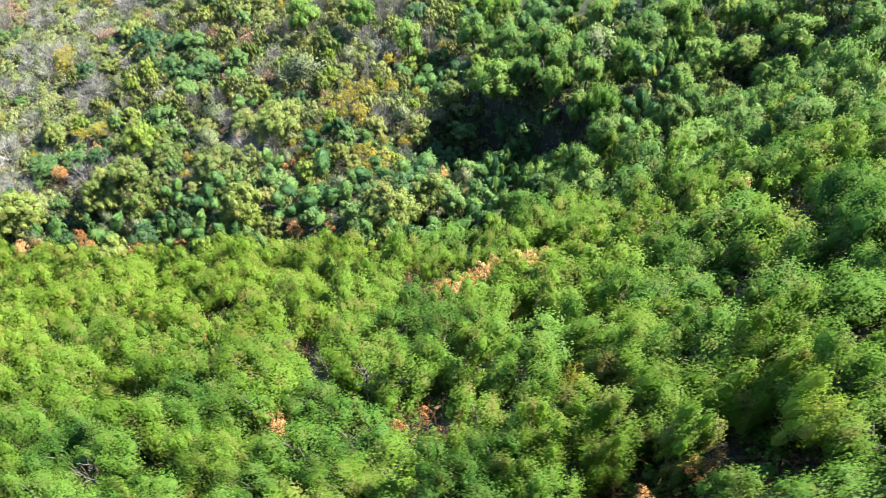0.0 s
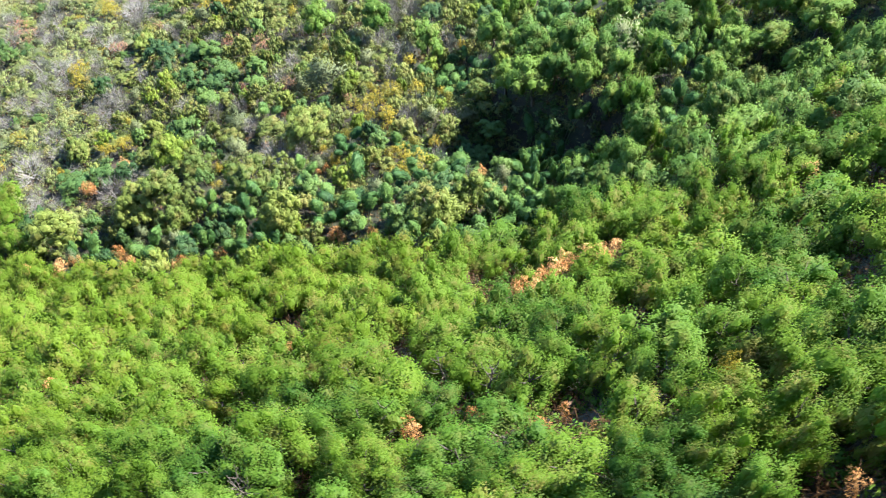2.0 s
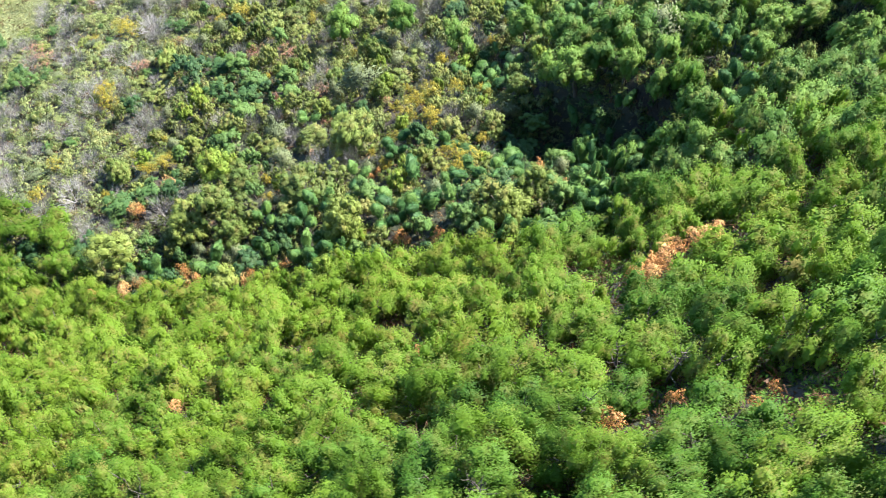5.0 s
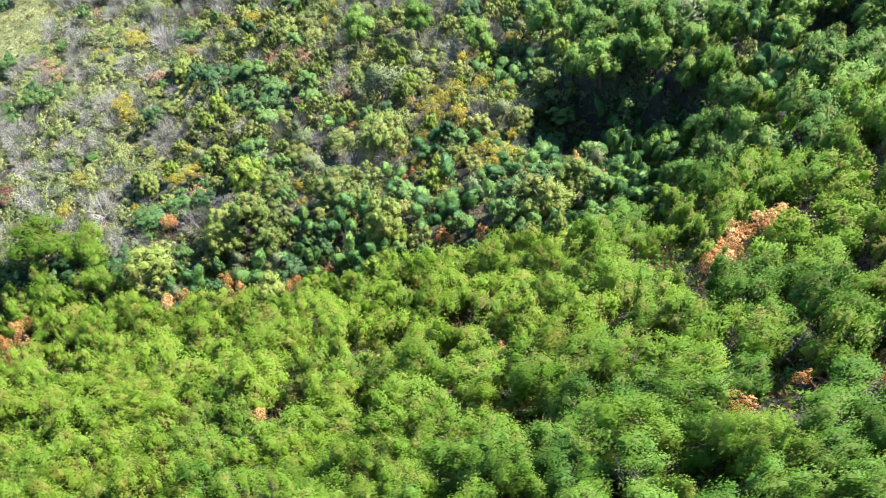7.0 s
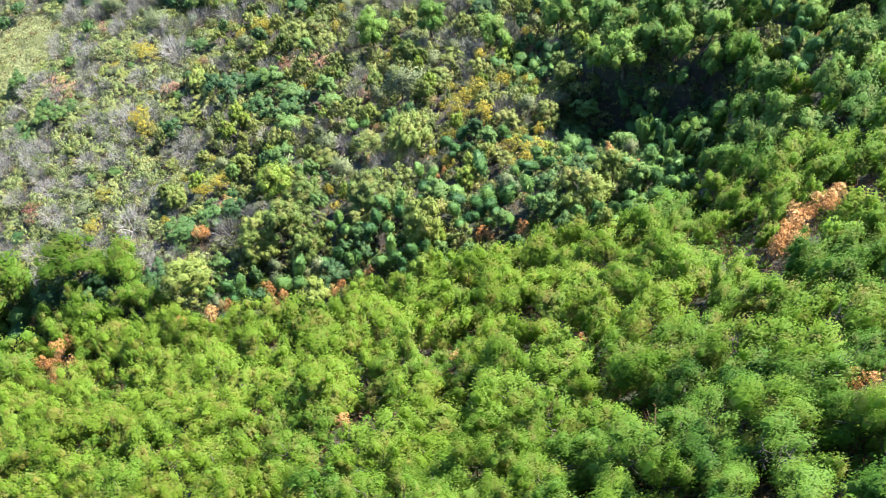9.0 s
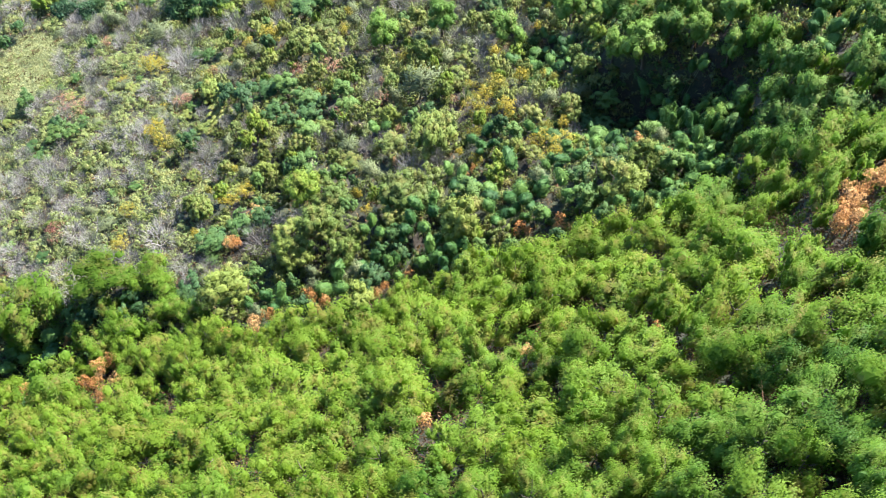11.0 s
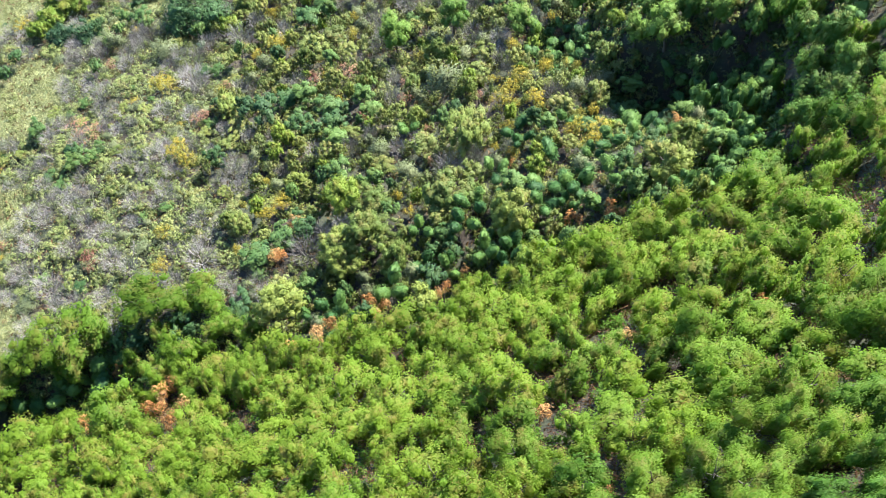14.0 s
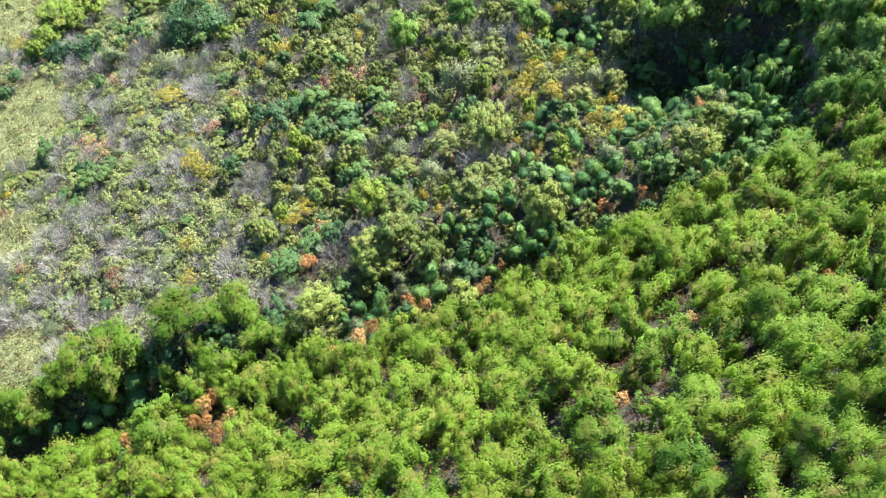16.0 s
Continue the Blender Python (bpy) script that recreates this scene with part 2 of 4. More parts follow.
MIDDLE_STAND = [  # green trees half way down
    (-37.7, 23.5, 2), (2, 23.9, 1.8), (10.5, 24, 1.8), (-25, 24.2, 2.4), (7.4, 24.5, 1.8), (-3, 25.2, 2.1),
    (-40.7, 25.2, 2.1), (-50.1, 25.5, 2.7), (-20.9, 25.8, 2.2), (14.9, 26.7, 1.8), (-46.3, 26.7, 2.5),
    (-13.2, 27.5, 2.8), (-30.9, 27.5, 2.1), (-24, 27.8, 2.5), (17.9, 28.3, 2), (-39.2, 28.8, 2.4), (-33.6, 30.5, 2),
    (-29.1, 30.8, 2), (-20.5, 31.7, 2.1), (-50.7, 33, 2.5), (-36.9, 33.6, 2.5), (-43, 33.9, 2.8), (25.2, 34, 1.8),
    (11.1, 34.8, 2.1), (16.5, 36.8, 2.1), (-37.3, 37.7, 3), (-31.7, 38.1, 2.5), (-45.8, 38.1, 2.8),
    (-60.2, 38.1, 3.6), (-15.3, 38.2, 2.7), (-54.2, 39.2, 3.3),
]
LOWER_STAND = [  # green trees above the gully
    (-6.1, 39.6, 2.2), (-21, 39.8, 2.7), (-13.5, 39.8, 2.4), (-30.5, 41.8, 2.8), (-19.4, 42, 2.4), (-48.6, 42.6, 3),
    (4.5, 43.7, 2.1), (-25.8, 43.7, 2.7), (21.5, 44.2, 2), (-3.4, 44.8, 2.4), (17, 45, 2), (-37.2, 45.2, 2.5),
    (-44.2, 45.3, 2.8), (-32.2, 45.3, 2.8), (30.5, 46.2, 2), (-65.2, 46.3, 2.8), (-56.8, 47.2, 2.5),
    (-21.6, 47.4, 2.7), (-13, 48, 2.5), (34.5, 48.4, 2), (-41.7, 49.5, 3.3), (-78, 50.7, 3.8), (8.2, 51, 2.2),
    (-51.8, 51.2, 2.8), (-59.8, 52.3, 3), (19.6, 54, 2.2), (12.1, 56.1, 2.7), (-23.9, 57.8, 2.7), (-86.7, 58.2, 3.8),
    (33.8, 62.8, 2.1),
]
GAPS = [  # openings in the near canopy
    (6.9, 9.4, 0.7), (10.6, 10.2, 0.8), (-13.6, 11.8, 0.6), (-0.2, 13.4, 0.5), (-8.4, 16.2, 0.9), (-1, 16, 0.8), (1.7, 15.6, 0.8), (-4.2, 17.2, 0.8),
    (6, 17.7, 0.5), (13.6, 19.8, 0.8), (16.1, 24, 0.8), (-6.9, 20.1, 0.9), (-19.1, 20.7, 0.8), (-22.7, 23.9, 0.9),
    (-38.7, 24.2, 0.6), (-33.6, 27.6, 0.3), (-25, 34.8, 1.5), (-24.1, 36.4, 1.0), (-20.1, 36.5, 0.8), (-36.4, 20.6, 0.6),
    (-35.6, 15.2, 0.4), (-51.4, 35, 0.5), (-61, 50.3, 1.0), (-59.6, 46.8, 1.4), (-48.4, 47.6, 0.8),
]
EVERGREENS = [  # dark evergreen bushes
    (-43.7, 54, 1.5), (1, 56.8, 1.8), (-8.7, 58.9, 2), (-5.4, 59.8, 2), (-20.9, 64.2, 2.1), (-52.9, 70.9, 2.5),
    (-45.5, 72.2, 1.8), (-48.6, 72.3, 2.1), (-38.5, 79.5, 2.2), (-37.2, 86.7, 2), (-36, 89.6, 2), (-53.2, 92.1, 1.7),
    (-40.2, 92.2, 2.4), (-35.8, 94.2, 2.4), (-45.3, 97.9, 2.8), (-37.8, 98.2, 2.5), (-41.1, 99.3, 2.5),
    (-72, 103.1, 2.1), (-77.1, 112.9, 1.7), (-47.5, 130.8, 5.6), (-56.6, 135, 2.1),
]
PALE_BUSHES = [  # grey-green bushes
    (-58.9, 62.2, 2), (-60.3, 67.5, 2.8), (-31.3, 73.7, 1.8), (19.5, 80.7, 3.3), (-20.1, 87.9, 2.8),
    (-55.3, 123.4, 2.4),
]
YELLOW_BUSHES = [  # yellow autumn bushes
    (5.8, 15, 0.6), (-31.7, 54.6, 0.9), (-45.6, 66.3, 1), (-8.4, 66.4, 3.2), (-9.8, 69.2, 1.8), (-33.3, 71.1, 0.9),
    (17.1, 71.2, 1), (-54.6, 72.9, 1), (-64.3, 75.6, 1.8), (-49.7, 77.1, 1.7), (-11.2, 77.2, 2.2), (-47.1, 78.3, 1.7),
    (-15, 79.5, 2.2), (-63, 81.4, 1.5), (-12.8, 82.1, 2), (-7.2, 82.7, 1.7), (-10.4, 82.9, 2.4), (-57.3, 94.2, 1.8),
    (-57.9, 97.1, 2.5), (-37.7, 114.1, 2.7), (-56.8, 114.1, 3.2), (-76.7, 145.6, 2.1),
]
LIME_TREES = [  # yellow-green trees
    (-26.4, 50.2, 1.8), (-66.6, 69, 3.9), (-40.2, 73.8, 2.8), (-69.4, 147, 4.3), (-64.3, 149.2, 3),
]
RED_BUSHES = [  # red autumn bushes
    (8.6, 63.4, 0.9), (-73.7, 81.9, 1.5), (-84.9, 91.7, 0.9), (-24.6, 93.2, 0.6), (-39.9, 98.9, 1.2),
    (-35.1, 100.8, 1.4), (-30, 100.9, 1.8), (-23.7, 101.4, 0.8), (-53.4, 103.2, 1.4), (-85.2, 103.4, 0.9),
    (-48, 108.8, 1), (-70.9, 110.1, 2.1), (-63.8, 124.5, 1),
]
OLIVE_TREES = [  # olive-green trees
    (-37.8, 51.6, 2.1), (-73.9, 55.8, 3.3), (-6, 55.9, 3), (-0.8, 58.3, 2.1), (-23.9, 58.7, 2.7), (-68.1, 60, 2),
    (-52.2, 60.6, 3), (-65.1, 60.8, 2.4), (-37.3, 61.1, 2), (-39.8, 65.6, 2.7), (-28.3, 66.8, 3.2), (-43, 66.9, 2.4),
    (-76.1, 70.2, 3.6), (-87.8, 70.2, 3), (-81.8, 70.9, 3), (-37, 71.8, 2.5), (-21.6, 75.2, 3),
]
SPUR_TREES = [  # tall trees on the spur
    (4.8, 79.8, 1.8), (10.6, 77.8, 1.9), (13.6, 75.4, 1.8), (16.5, 71.6, 1.8), (19, 66.6, 2), (17.5, 61, 2), (14.2, 59, 1.8),
    (15.4, 55.2, 2), (20.2, 56, 2), (24, 58.6, 2), (8, 52.8, 1.8),
    (18, 63.4, 1.8), (40.7, 66.9, 2.5), (38.1, 71.2, 2.7), (31.2, 75.8, 2.4), (35.5, 76.3, 2.4), (8.2, 77.4, 2.8),
    (18.8, 80.1, 3.3), (23.4, 80.1, 2.8), (12.8, 81.3, 3), (26.4, 82.2, 3.3), (15.9, 84.9, 2.2), (4.5, 92.8, 2.4),
    (-5.2, 94.3, 2.5), (-12.5, 101.6, 2.7), (-21.3, 103.2, 2.7),
]
UPPER_BRACKEN = [  # rust-coloured fern and bush patches among the near trees
    (6.8, 8.1, 0.3), (9.8, 10.1, 0.4), (-0.3, 13.5, 0.4), (-1.2, 15.8, 0.6), (-8.9, 16.4, 0.8), (-5.1, 16.6, 0.6),
    (-38.1, 18.8, 0.8), (-36.8, 28.2, 1), (-18, 29, 0.8), (-24.5, 29.5, 0.8), (-26.8, 32.4, 0.9), (2.1, 35.1, 1),
    (4.8, 36.2, 0.9), (7.6, 36.2, 0.6), (24, 41, 1.2), (-67.3, 51.3, 1.2), (-35.5, 52.1, 0.6),
]
LOWER_BRACKEN = [  # the same along the gully and beyond
    (-52.2, 52.2, 0.6), (-12, 53.4, 0.8), (-49.2, 53.6, 1), (-13.2, 53.7, 0.9), (-42.2, 54.9, 0.9),
    (-17.7, 55.3, 0.8), (-42.8, 55.5, 0.9), (-68.1, 55.7, 1.2), (-77.1, 56.4, 0.6), (2.8, 59.4, 0.9),
    (26.8, 67.5, 0.8), (-19.2, 67.9, 0.6), (23.5, 68.8, 0.9), (-49.8, 69, 1), (-50.8, 69.2, 0.9), (-46.3, 73.9, 1.4),
    (-27.2, 75, 0.8), (13.5, 89.2, 0.9),
]
LOWER_BAMBOO = [  # bamboo clumps in the gully
    (-3.6, 49.2, 1.4), (-4.5, 51.2, 1.4), (-27.2, 52.7, 1), (-0.4, 53.1, 1.4), (-45.9, 54.2, 1.4), (-28.2, 54.4, 1.4),
    (5.2, 55.1, 1.4), (-32.8, 55.7, 1.2), (-39.9, 55.9, 1.7), (4.2, 56.1, 1.5), (2.8, 57.4, 1.7), (-11.1, 57.9, 1.4),
    (-46.7, 58.2, 1.5), (31.8, 58.2, 1), (-34.3, 58.3, 1.4), (-19, 59.2, 1.7), (-15.1, 60.2, 1.5), (-1.8, 61.8, 1.4),
]
UPPER_BAMBOO = [  # bamboo clumps beyond
    (-28.3, 61.9, 1.4), (-26, 63, 1.4), (-21.9, 63.3, 1.2), (6.1, 63.4, 1.2), (-14.4, 63.8, 1.8), (-4.1, 63.9, 1.4),
    (22.4, 64.9, 1.5), (6.4, 66, 1.4), (9.4, 66.8, 1.2), (-21.6, 67.2, 1.4), (10.5, 67.9, 0.8), (33.2, 67.9, 1.2),
    (25.7, 70.2, 1), (-16.4, 70.7, 1), (7.8, 70.8, 0.6), (-9.9, 71.4, 1.2), (-16.6, 73.1, 1.4), (-27.6, 82.3, 1.2),
]


# ---- mesh helpers ----
def mesh_of(name, verts, faces, material, smooth=False, normals=None):
    me = bpy.data.meshes.new(name)
    me.from_pydata(np.asarray(verts).tolist(), [], np.asarray(faces).tolist() if not isinstance(faces, list) else faces)
    me.materials.append(material)
    if smooth or normals is not None:
        me.polygons.foreach_set("use_smooth", [True] * len(me.polygons))
    if normals is not None:   # leaves take the roundness of their bough
        me.normals_split_custom_set_from_vertices(np.repeat(normals, 3, axis=0).tolist())
    return me


def part(name, me, parent, label=""):
    ob = new(name, me)
    ob.parent = parent
    return tagged(ob, label=label)


def unit(v):
    return v / np.maximum(np.linalg.norm(v, axis=1, keepdims=True), 1e-9)


def leaves(pos, normal, length, width, rng, droop=0.15):
    """Pointed leaves or sprays at pos, lying across normal."""
    n = len(pos)
    t = unit(np.cross(normal, rng.normal(size=(n, 3))))
    t[:, 2] -= droop
    t = unit(t)
    b = unit(np.cross(normal, t))
    s = rng.uniform(0.65, 1.35, (n, 1))
    tip = pos + t * length * 0.6 * s - normal * length * 0.15 * s
    v = np.stack([pos - t * length * 0.4 * s + b * width * 0.5 * s, pos - t * length * 0.4 * s - b * width * 0.5 * s, tip], 1)
    return v.reshape(-1, 3), np.arange(3 * n).reshape(-1, 3)


def cores(centres, sizes, rng):
    """Rough lumps inside the tufts; each face stands for a mass of leaves."""
    ball = bmesh.new()
    bmesh.ops.create_icosphere(ball, subdivisions=1, radius=1.0)
    v = np.array([x.co[:] for x in ball.verts])
    f = np.array([[x.index for x in y.verts] for y in ball.faces])
    ball.free()
    out = []
    for c, r in zip(centres, sizes):
        turn = np.array(Euler(rng.uniform(0, 6.28, 3)).to_matrix())
        out.append(c + (v * rng.uniform(0.8, 1.1, (len(v), 1))) @ turn.T * r)
    tri = np.concatenate([x[f] for x in out])
    n = unit(np.cross(tri[:, 1] - tri[:, 0], tri[:, 2] - tri[:, 0]))
    return tri.reshape(-1, 3), n, np.arange(3 * len(tri)).reshape(-1, 3)


def clumps(rng, radius, height, lobes, count, length, width, mild=0.0, heads=0, core=0.74, grain=1.0):
    """An uneven bush: leafy tufts of unlike size heaped off centre, with gaps between; base at z = 0."""
    stretch = rng.uniform(0.7, 1.2, 3)
    c = unit(rng.normal(size=(lobes, 3))) * np.sqrt(rng.uniform(0.06, 0.95, (lobes, 1))) * stretch
    if heads:   # several boughs, each with a rounded head of its own
        q = np.arange(heads) * 2.4 + rng.uniform(0, 6.28)
        head = np.stack([np.cos(q) * rng.uniform(0.35, 0.72, heads), np.sin(q) * rng.uniform(0.35, 0.72, heads), rng.uniform(-0.25, 0.45, heads)], 1)
        c = head[rng.integers(0, heads, lobes)] + c * 0.5
        c[:, 2] += 0.12
    c[:, 2] = np.abs(c[:, 2]) * 0.95 - 0.1
    size = rng.uniform(0.13, 0.36, lobes) * grain
    k = rng.choice(lobes, count, p=size ** 1.7 / np.sum(size ** 1.7))
    way = unit(rng.normal(size=(count, 3)) + [0, 0, 0.45])
    crisp, loose = 1.1 - np.abs(rng.normal(0, 0.22, count)), 1.0 + rng.normal(0, 0.24, count)
    p = c[k] + way * (size[k] * ((1 - mild) * crisp + mild * loose))[:, None]
    deep = np.zeros(count, bool)
    for i in range(lobes):
        deep |= (np.linalg.norm(p - c[i], axis=1) < size[i] * 0.65) & (k != i)
    keep = ~deep
    p, way, k = p[keep], way[keep], k[keep]
    p = np.stack([p[:, 0] * radius, p[:, 1] * radius, (p[:, 2] + 0.25) / 1.3 * height], 1)
    nrm = unit(way + rng.normal(0, 0.4, way.shape) + [0, 0, 0.2])
    if not core:
        v, f = leaves(p, nrm, length, width, rng, 0.1)
        return v, f, unit((1 - 0.45 * mild) * way + 0.3 * unit(c[k]) + [0.2 * mild, 0.12 * mild, 0.75 * mild] + rng.normal(0, 0.24 - 0.14 * mild, way.shape))
    cv, cn, cf = cores(c, size * core, rng)   # the dense inside of every tuft
    cv = np.stack([cv[:, 0] * radius, cv[:, 1] * radius, (cv[:, 2] + 0.25) / 1.3 * height], 1)
    v, f = leaves(p, nrm, length, width, rng, 0.1)
    around = unit((1 - 0.3 * mild) * cn + [0.15 * mild, 0.1 * mild, 0.5 * mild])
    shape = unit((1 - 0.45 * mild) * way + 0.3 * unit(c[k]) + [0.2 * mild, 0.12 * mild, 0.75 * mild] + rng.normal(0, 0.24 - 0.14 * mild, way.shape))
    return np.concatenate([v, cv]), np.concatenate([f, cf + len(v)]), np.concatenate([shape, around])


def feathers(rng, radius, height, sprays, count, length, width, spread=0.15, ragged=0.2, mild=0.0):
    """An airy crown of soft sprays that reach out and up from the trunk's top; base at z = 0."""
    d = unit(rng.normal(size=(sprays, 3)) * rng.uniform(1 - ragged, 1 + ragged, (1, 3)) + [0, 0, 0.45])
    d[:, 2] = np.abs(d[:, 2] + 0.1) - 0.12
    reach = rng.uniform(0.62, 1.05, sprays)
    k = rng.integers(0, sprays, count)
    u = rng.beta(2.6, 1.4, count)
    p = d[k] * (0.25 + 0.75 * u[:, None]) * reach[k][:, None]
    p += rng.normal(0, 1, (count, 3)) * (spread * (0.7 + 0.5 * np.sin(u * 3.1)))[:, None] * [1, 1, 0.8]
    bough = unit(p - d[k] * (0.55 * reach[k])[:, None] + 0.06 * d[k] + [0, 0, 0.03])
    bough = unit((1 - 0.5 * mild) * bough + 0.5 * d[k] + [0.15 * mild, 0.1 * mild, 0.75 * mild] + rng.normal(0, 0.2 + 0.25 * mild, (count, 3)))
    up = np.array([0, 0, 1.0])
    core = rng.random(count) < 0.07
    p[core] *= 0.45
    nrm = unit(0.6 * up + 0.8 * d[k] + rng.normal(0, 0.34, (count, 3)))
    t = unit(d[k] + rng.normal(0, 0.55, (count, 3)) + [0, 0, 0.15])
    b = unit(np.cross(nrm, t))
    s = rng.uniform(0.6, 1.4, (count, 1))
    s[core] = rng.uniform(2.5, 4.0, (int(core.sum()), 1)) * radius / 2.6
    p = np.stack([p[:, 0] * radius, p[:, 1] * radius, (p[:, 2] + 0.3) / 1.3 * height], 1)
    v = np.stack([p - t * length * 0.4 * s + b * width * 0.5 * s, p - t * length * 0.4 * s - b * width * 0.5 * s, p + t * length * 0.6 * s], 1)
    return v.reshape(-1, 3), np.arange(3 * count).reshape(-1, 3), bough


def tube(points, radii, sides=6):
    v, f = [], []
    for i, (p, r) in enumerate(zip(points, radii)):
        way = (points[min(i + 1, len(points) - 1)] - points[max(i - 1, 0)]).normalized()
        a = way.orthogonal().normalized()
        b = way.cross(a)
        for s in range(sides):
            q = 2 * math.pi * s / sides
            v.append(tuple(p + a * math.cos(q) * r + b * math.sin(q) * r))
        if i:
            for s in range(sides):
                f.append((sides * (i - 1) + s, sides * (i - 1) + (s + 1) % sides, sides * i + (s + 1) % sides, sides * i + s))
    f.append(tuple(range(sides * (len(points) - 1), sides * len(points))))
    return v, f


def joined(pieces):
    v, f = [], []
    for pv, pf in pieces:
        o = len(v)
        v += [tuple(q) for q in pv]
        f += [tuple(int(i) + o for i in q) for q in pf]
    return v, f


def stem(rng, height, radius, limbs, reach):
    """A tapered trunk with bent limbs."""
    bend = [Vector((rng.normal(0, 0.05) * height * i / 5, rng.normal(0, 0.05) * height * i / 5, -0.4 + (height + 0.4) * i / 5)) for i in range(6)]
    out = [tube(bend, [radius * (1.25 if i == 0 else 1 - 0.16 * i) for i in range(6)], 7)]
    for i in range(limbs):
        u = rng.uniform(0.45, 0.95)
        k = min(int(u * 5), 4)
        root = bend[k].lerp(bend[k + 1], u * 5 - k)
        q = 2.4 * i + rng.uniform(-0.4, 0.4)
        far = root + Vector((math.cos(q) * reach, math.sin(q) * reach, height * rng.uniform(0.12, 0.3)))
        mid = root.lerp(far, 0.5) + Vector((0, 0, -0.05 * height))
        out.append(tube([root, mid, far], [radius * 0.45, radius * 0.3, radius * 0.1], 5))
    return joined(out)


# ---- kinds of plants: each builder returns a thing with its parts, of radius 1 unless said ----
def tree(name, seed, foliage_mat, bark, radius, height, count, length, width, label, category, group, bole=0.4, mild=0.0, lobes=30, heads=0, core=0.74, grain=1.0):
    rng = np.random.default_rng(seed)
    root = tagged(new(name), label, category, group)
    part("trunk", mesh_of("trunk", *stem(rng, height * 0.62, 0.028 * height, 5, radius * 0.36), bark, True), root)
    v, f, n = clumps(rng, radius, height * (1 - bole), lobes, count, length, width, mild, heads, core, grain)
    v[:, 2] += height * bole
    part("crown", mesh_of("crown", v, f, foliage_mat, normals=n), root)
    return root


def bush(name, seed, foliage_mat, radius, height, count, length, width, label, category, group, lobes=14, airy=False, mild=0.4, core=0.74, grain=1.0):
    rng = np.random.default_rng(seed)
    root = tagged(new(name), label, category, group)
    lean = Vector((rng.normal(0, 0.15), rng.normal(0, 0.15), 1))
    part("stem", mesh_of("stem", *tube([lean * (height * u) for u in (-0.12, 0.2, 0.45, 0.75)], [0.09, 0.07, 0.05, 0.02], 6), BARK, True), root)
    bole = 0.42 * height if height > 4 else 0.0   # tall bushes stand on bare stems
    v, f, n = feathers(rng, radius, height - bole, 2 * lobes, count, length, width, 0.15, 0.5) if airy else clumps(rng, radius, height - bole, lobes, count, length, width, mild, core=core, grain=grain)
    v[:, 2] += bole
    part("crown", mesh_of("crown", v, f, foliage_mat, normals=n), root)
    return root


def bamboo_clump(seed, radius, height, plumes):
    """A clump of culms, each with a drooping, round-tipped plume."""
    rng = np.random.default_rng(seed)
    root = tagged(new("bamboo_clump"), "dark green bamboo clump with drooping plumes in the gully", "bamboo", "bamboo clumps")
    for i in range(plumes):
        q = i * 2.4 + rng.uniform(-0.5, 0.5)
        out = radius * rng.uniform(0.5, 1.7)
        foot = Vector((math.cos(q) * out * 0.35, math.sin(q) * out * 0.35, -0.3))
        h = height * rng.uniform(0.6, 1.05)
        line = [foot + Vector((math.cos(q) * out * u ** 3, math.sin(q) * out * u ** 3, h * (u - 0.16 * u ** 5))) for u in np.linspace(0, 1, 7)]
        part("culm", mesh_of("culm", *tube(line, [0.05 - 0.006 * k for k in range(7)], 5), CULM, True), root)
        n = 640
        u = 1 - 0.36 * rng.uniform(0, 1, n) ** 0.8
        pts = np.array([tuple(p) for p in line])
        at = np.stack([np.interp(u * 6, range(7), pts[:, k]) for k in range(3)], 1)
        girth = radius * rng.uniform(0.36, 0.54)
        wide = girth * (0.9 + 0.25 * np.sin(u * 23 + i)) * np.clip((1.02 - u) / 0.14, 0, 1) ** 0.5
        turn = rng.uniform(0, 6.283, n)
        way = unit(np.stack([np.cos(turn), np.sin(turn), rng.normal(0.2, 0.2, n) + np.clip(u - 0.86, 0, 1) * 9], 1))
        inner = rng.random(n) < 0.12   # broad leaves added close to the culm to block light inside the plume
        pos = at + way * wide[:, None] * np.where(inner, 0.35, 1.04 - 0.5 * rng.uniform(0, 1, n) ** 2)[:, None]
        t = unit(way * 0.7 + [0, 0, -0.9] + rng.normal(0, 0.3, (n, 3)))
        nrm = unit(way + [0, 0, 0.4] + rng.normal(0, 0.25, (n, 3)))
        b = unit(np.cross(nrm, t)) * np.where(inner, 0.16, 0.055)[:, None]
        v = np.stack([pos - t * 0.13 + b, pos - t * 0.13 - b, pos + t * 0.2], 1).reshape(-1, 3)
        rings = np.linspace(0.65, 1.0, 6)
        spine = [Vector([np.interp(q * 6, range(7), pts[:, k]) for k in range(3)]) for q in rings]
        tv, tf = tube(spine, [girth * g for g in (0.68, 0.82, 0.84, 0.84, 0.73, 0.34)], 6)
        tv = np.array(tv)
        mid = np.array([tuple(q) for q in spine]).repeat(6, axis=0)
        tri = np.array([t for q in tf for t in ((q[0], q[1], q[2]), (q[0], q[2], q[3]))])
        tn = unit((tv - mid)[tri].mean(1) + [0, 0, 0.1])
        v = np.concatenate([v, tv[tri].reshape(-1, 3)])
        way = np.concatenate([way, tn])
        n = len(way)
        f = np.arange(3 * n).reshape(-1, 3)
        part("plume", mesh_of("plume", v, f, PLUME, normals=unit(way + [0, 0, 0.2] + rng.normal(0, 0.2, (n, 3)))), root)
    return root


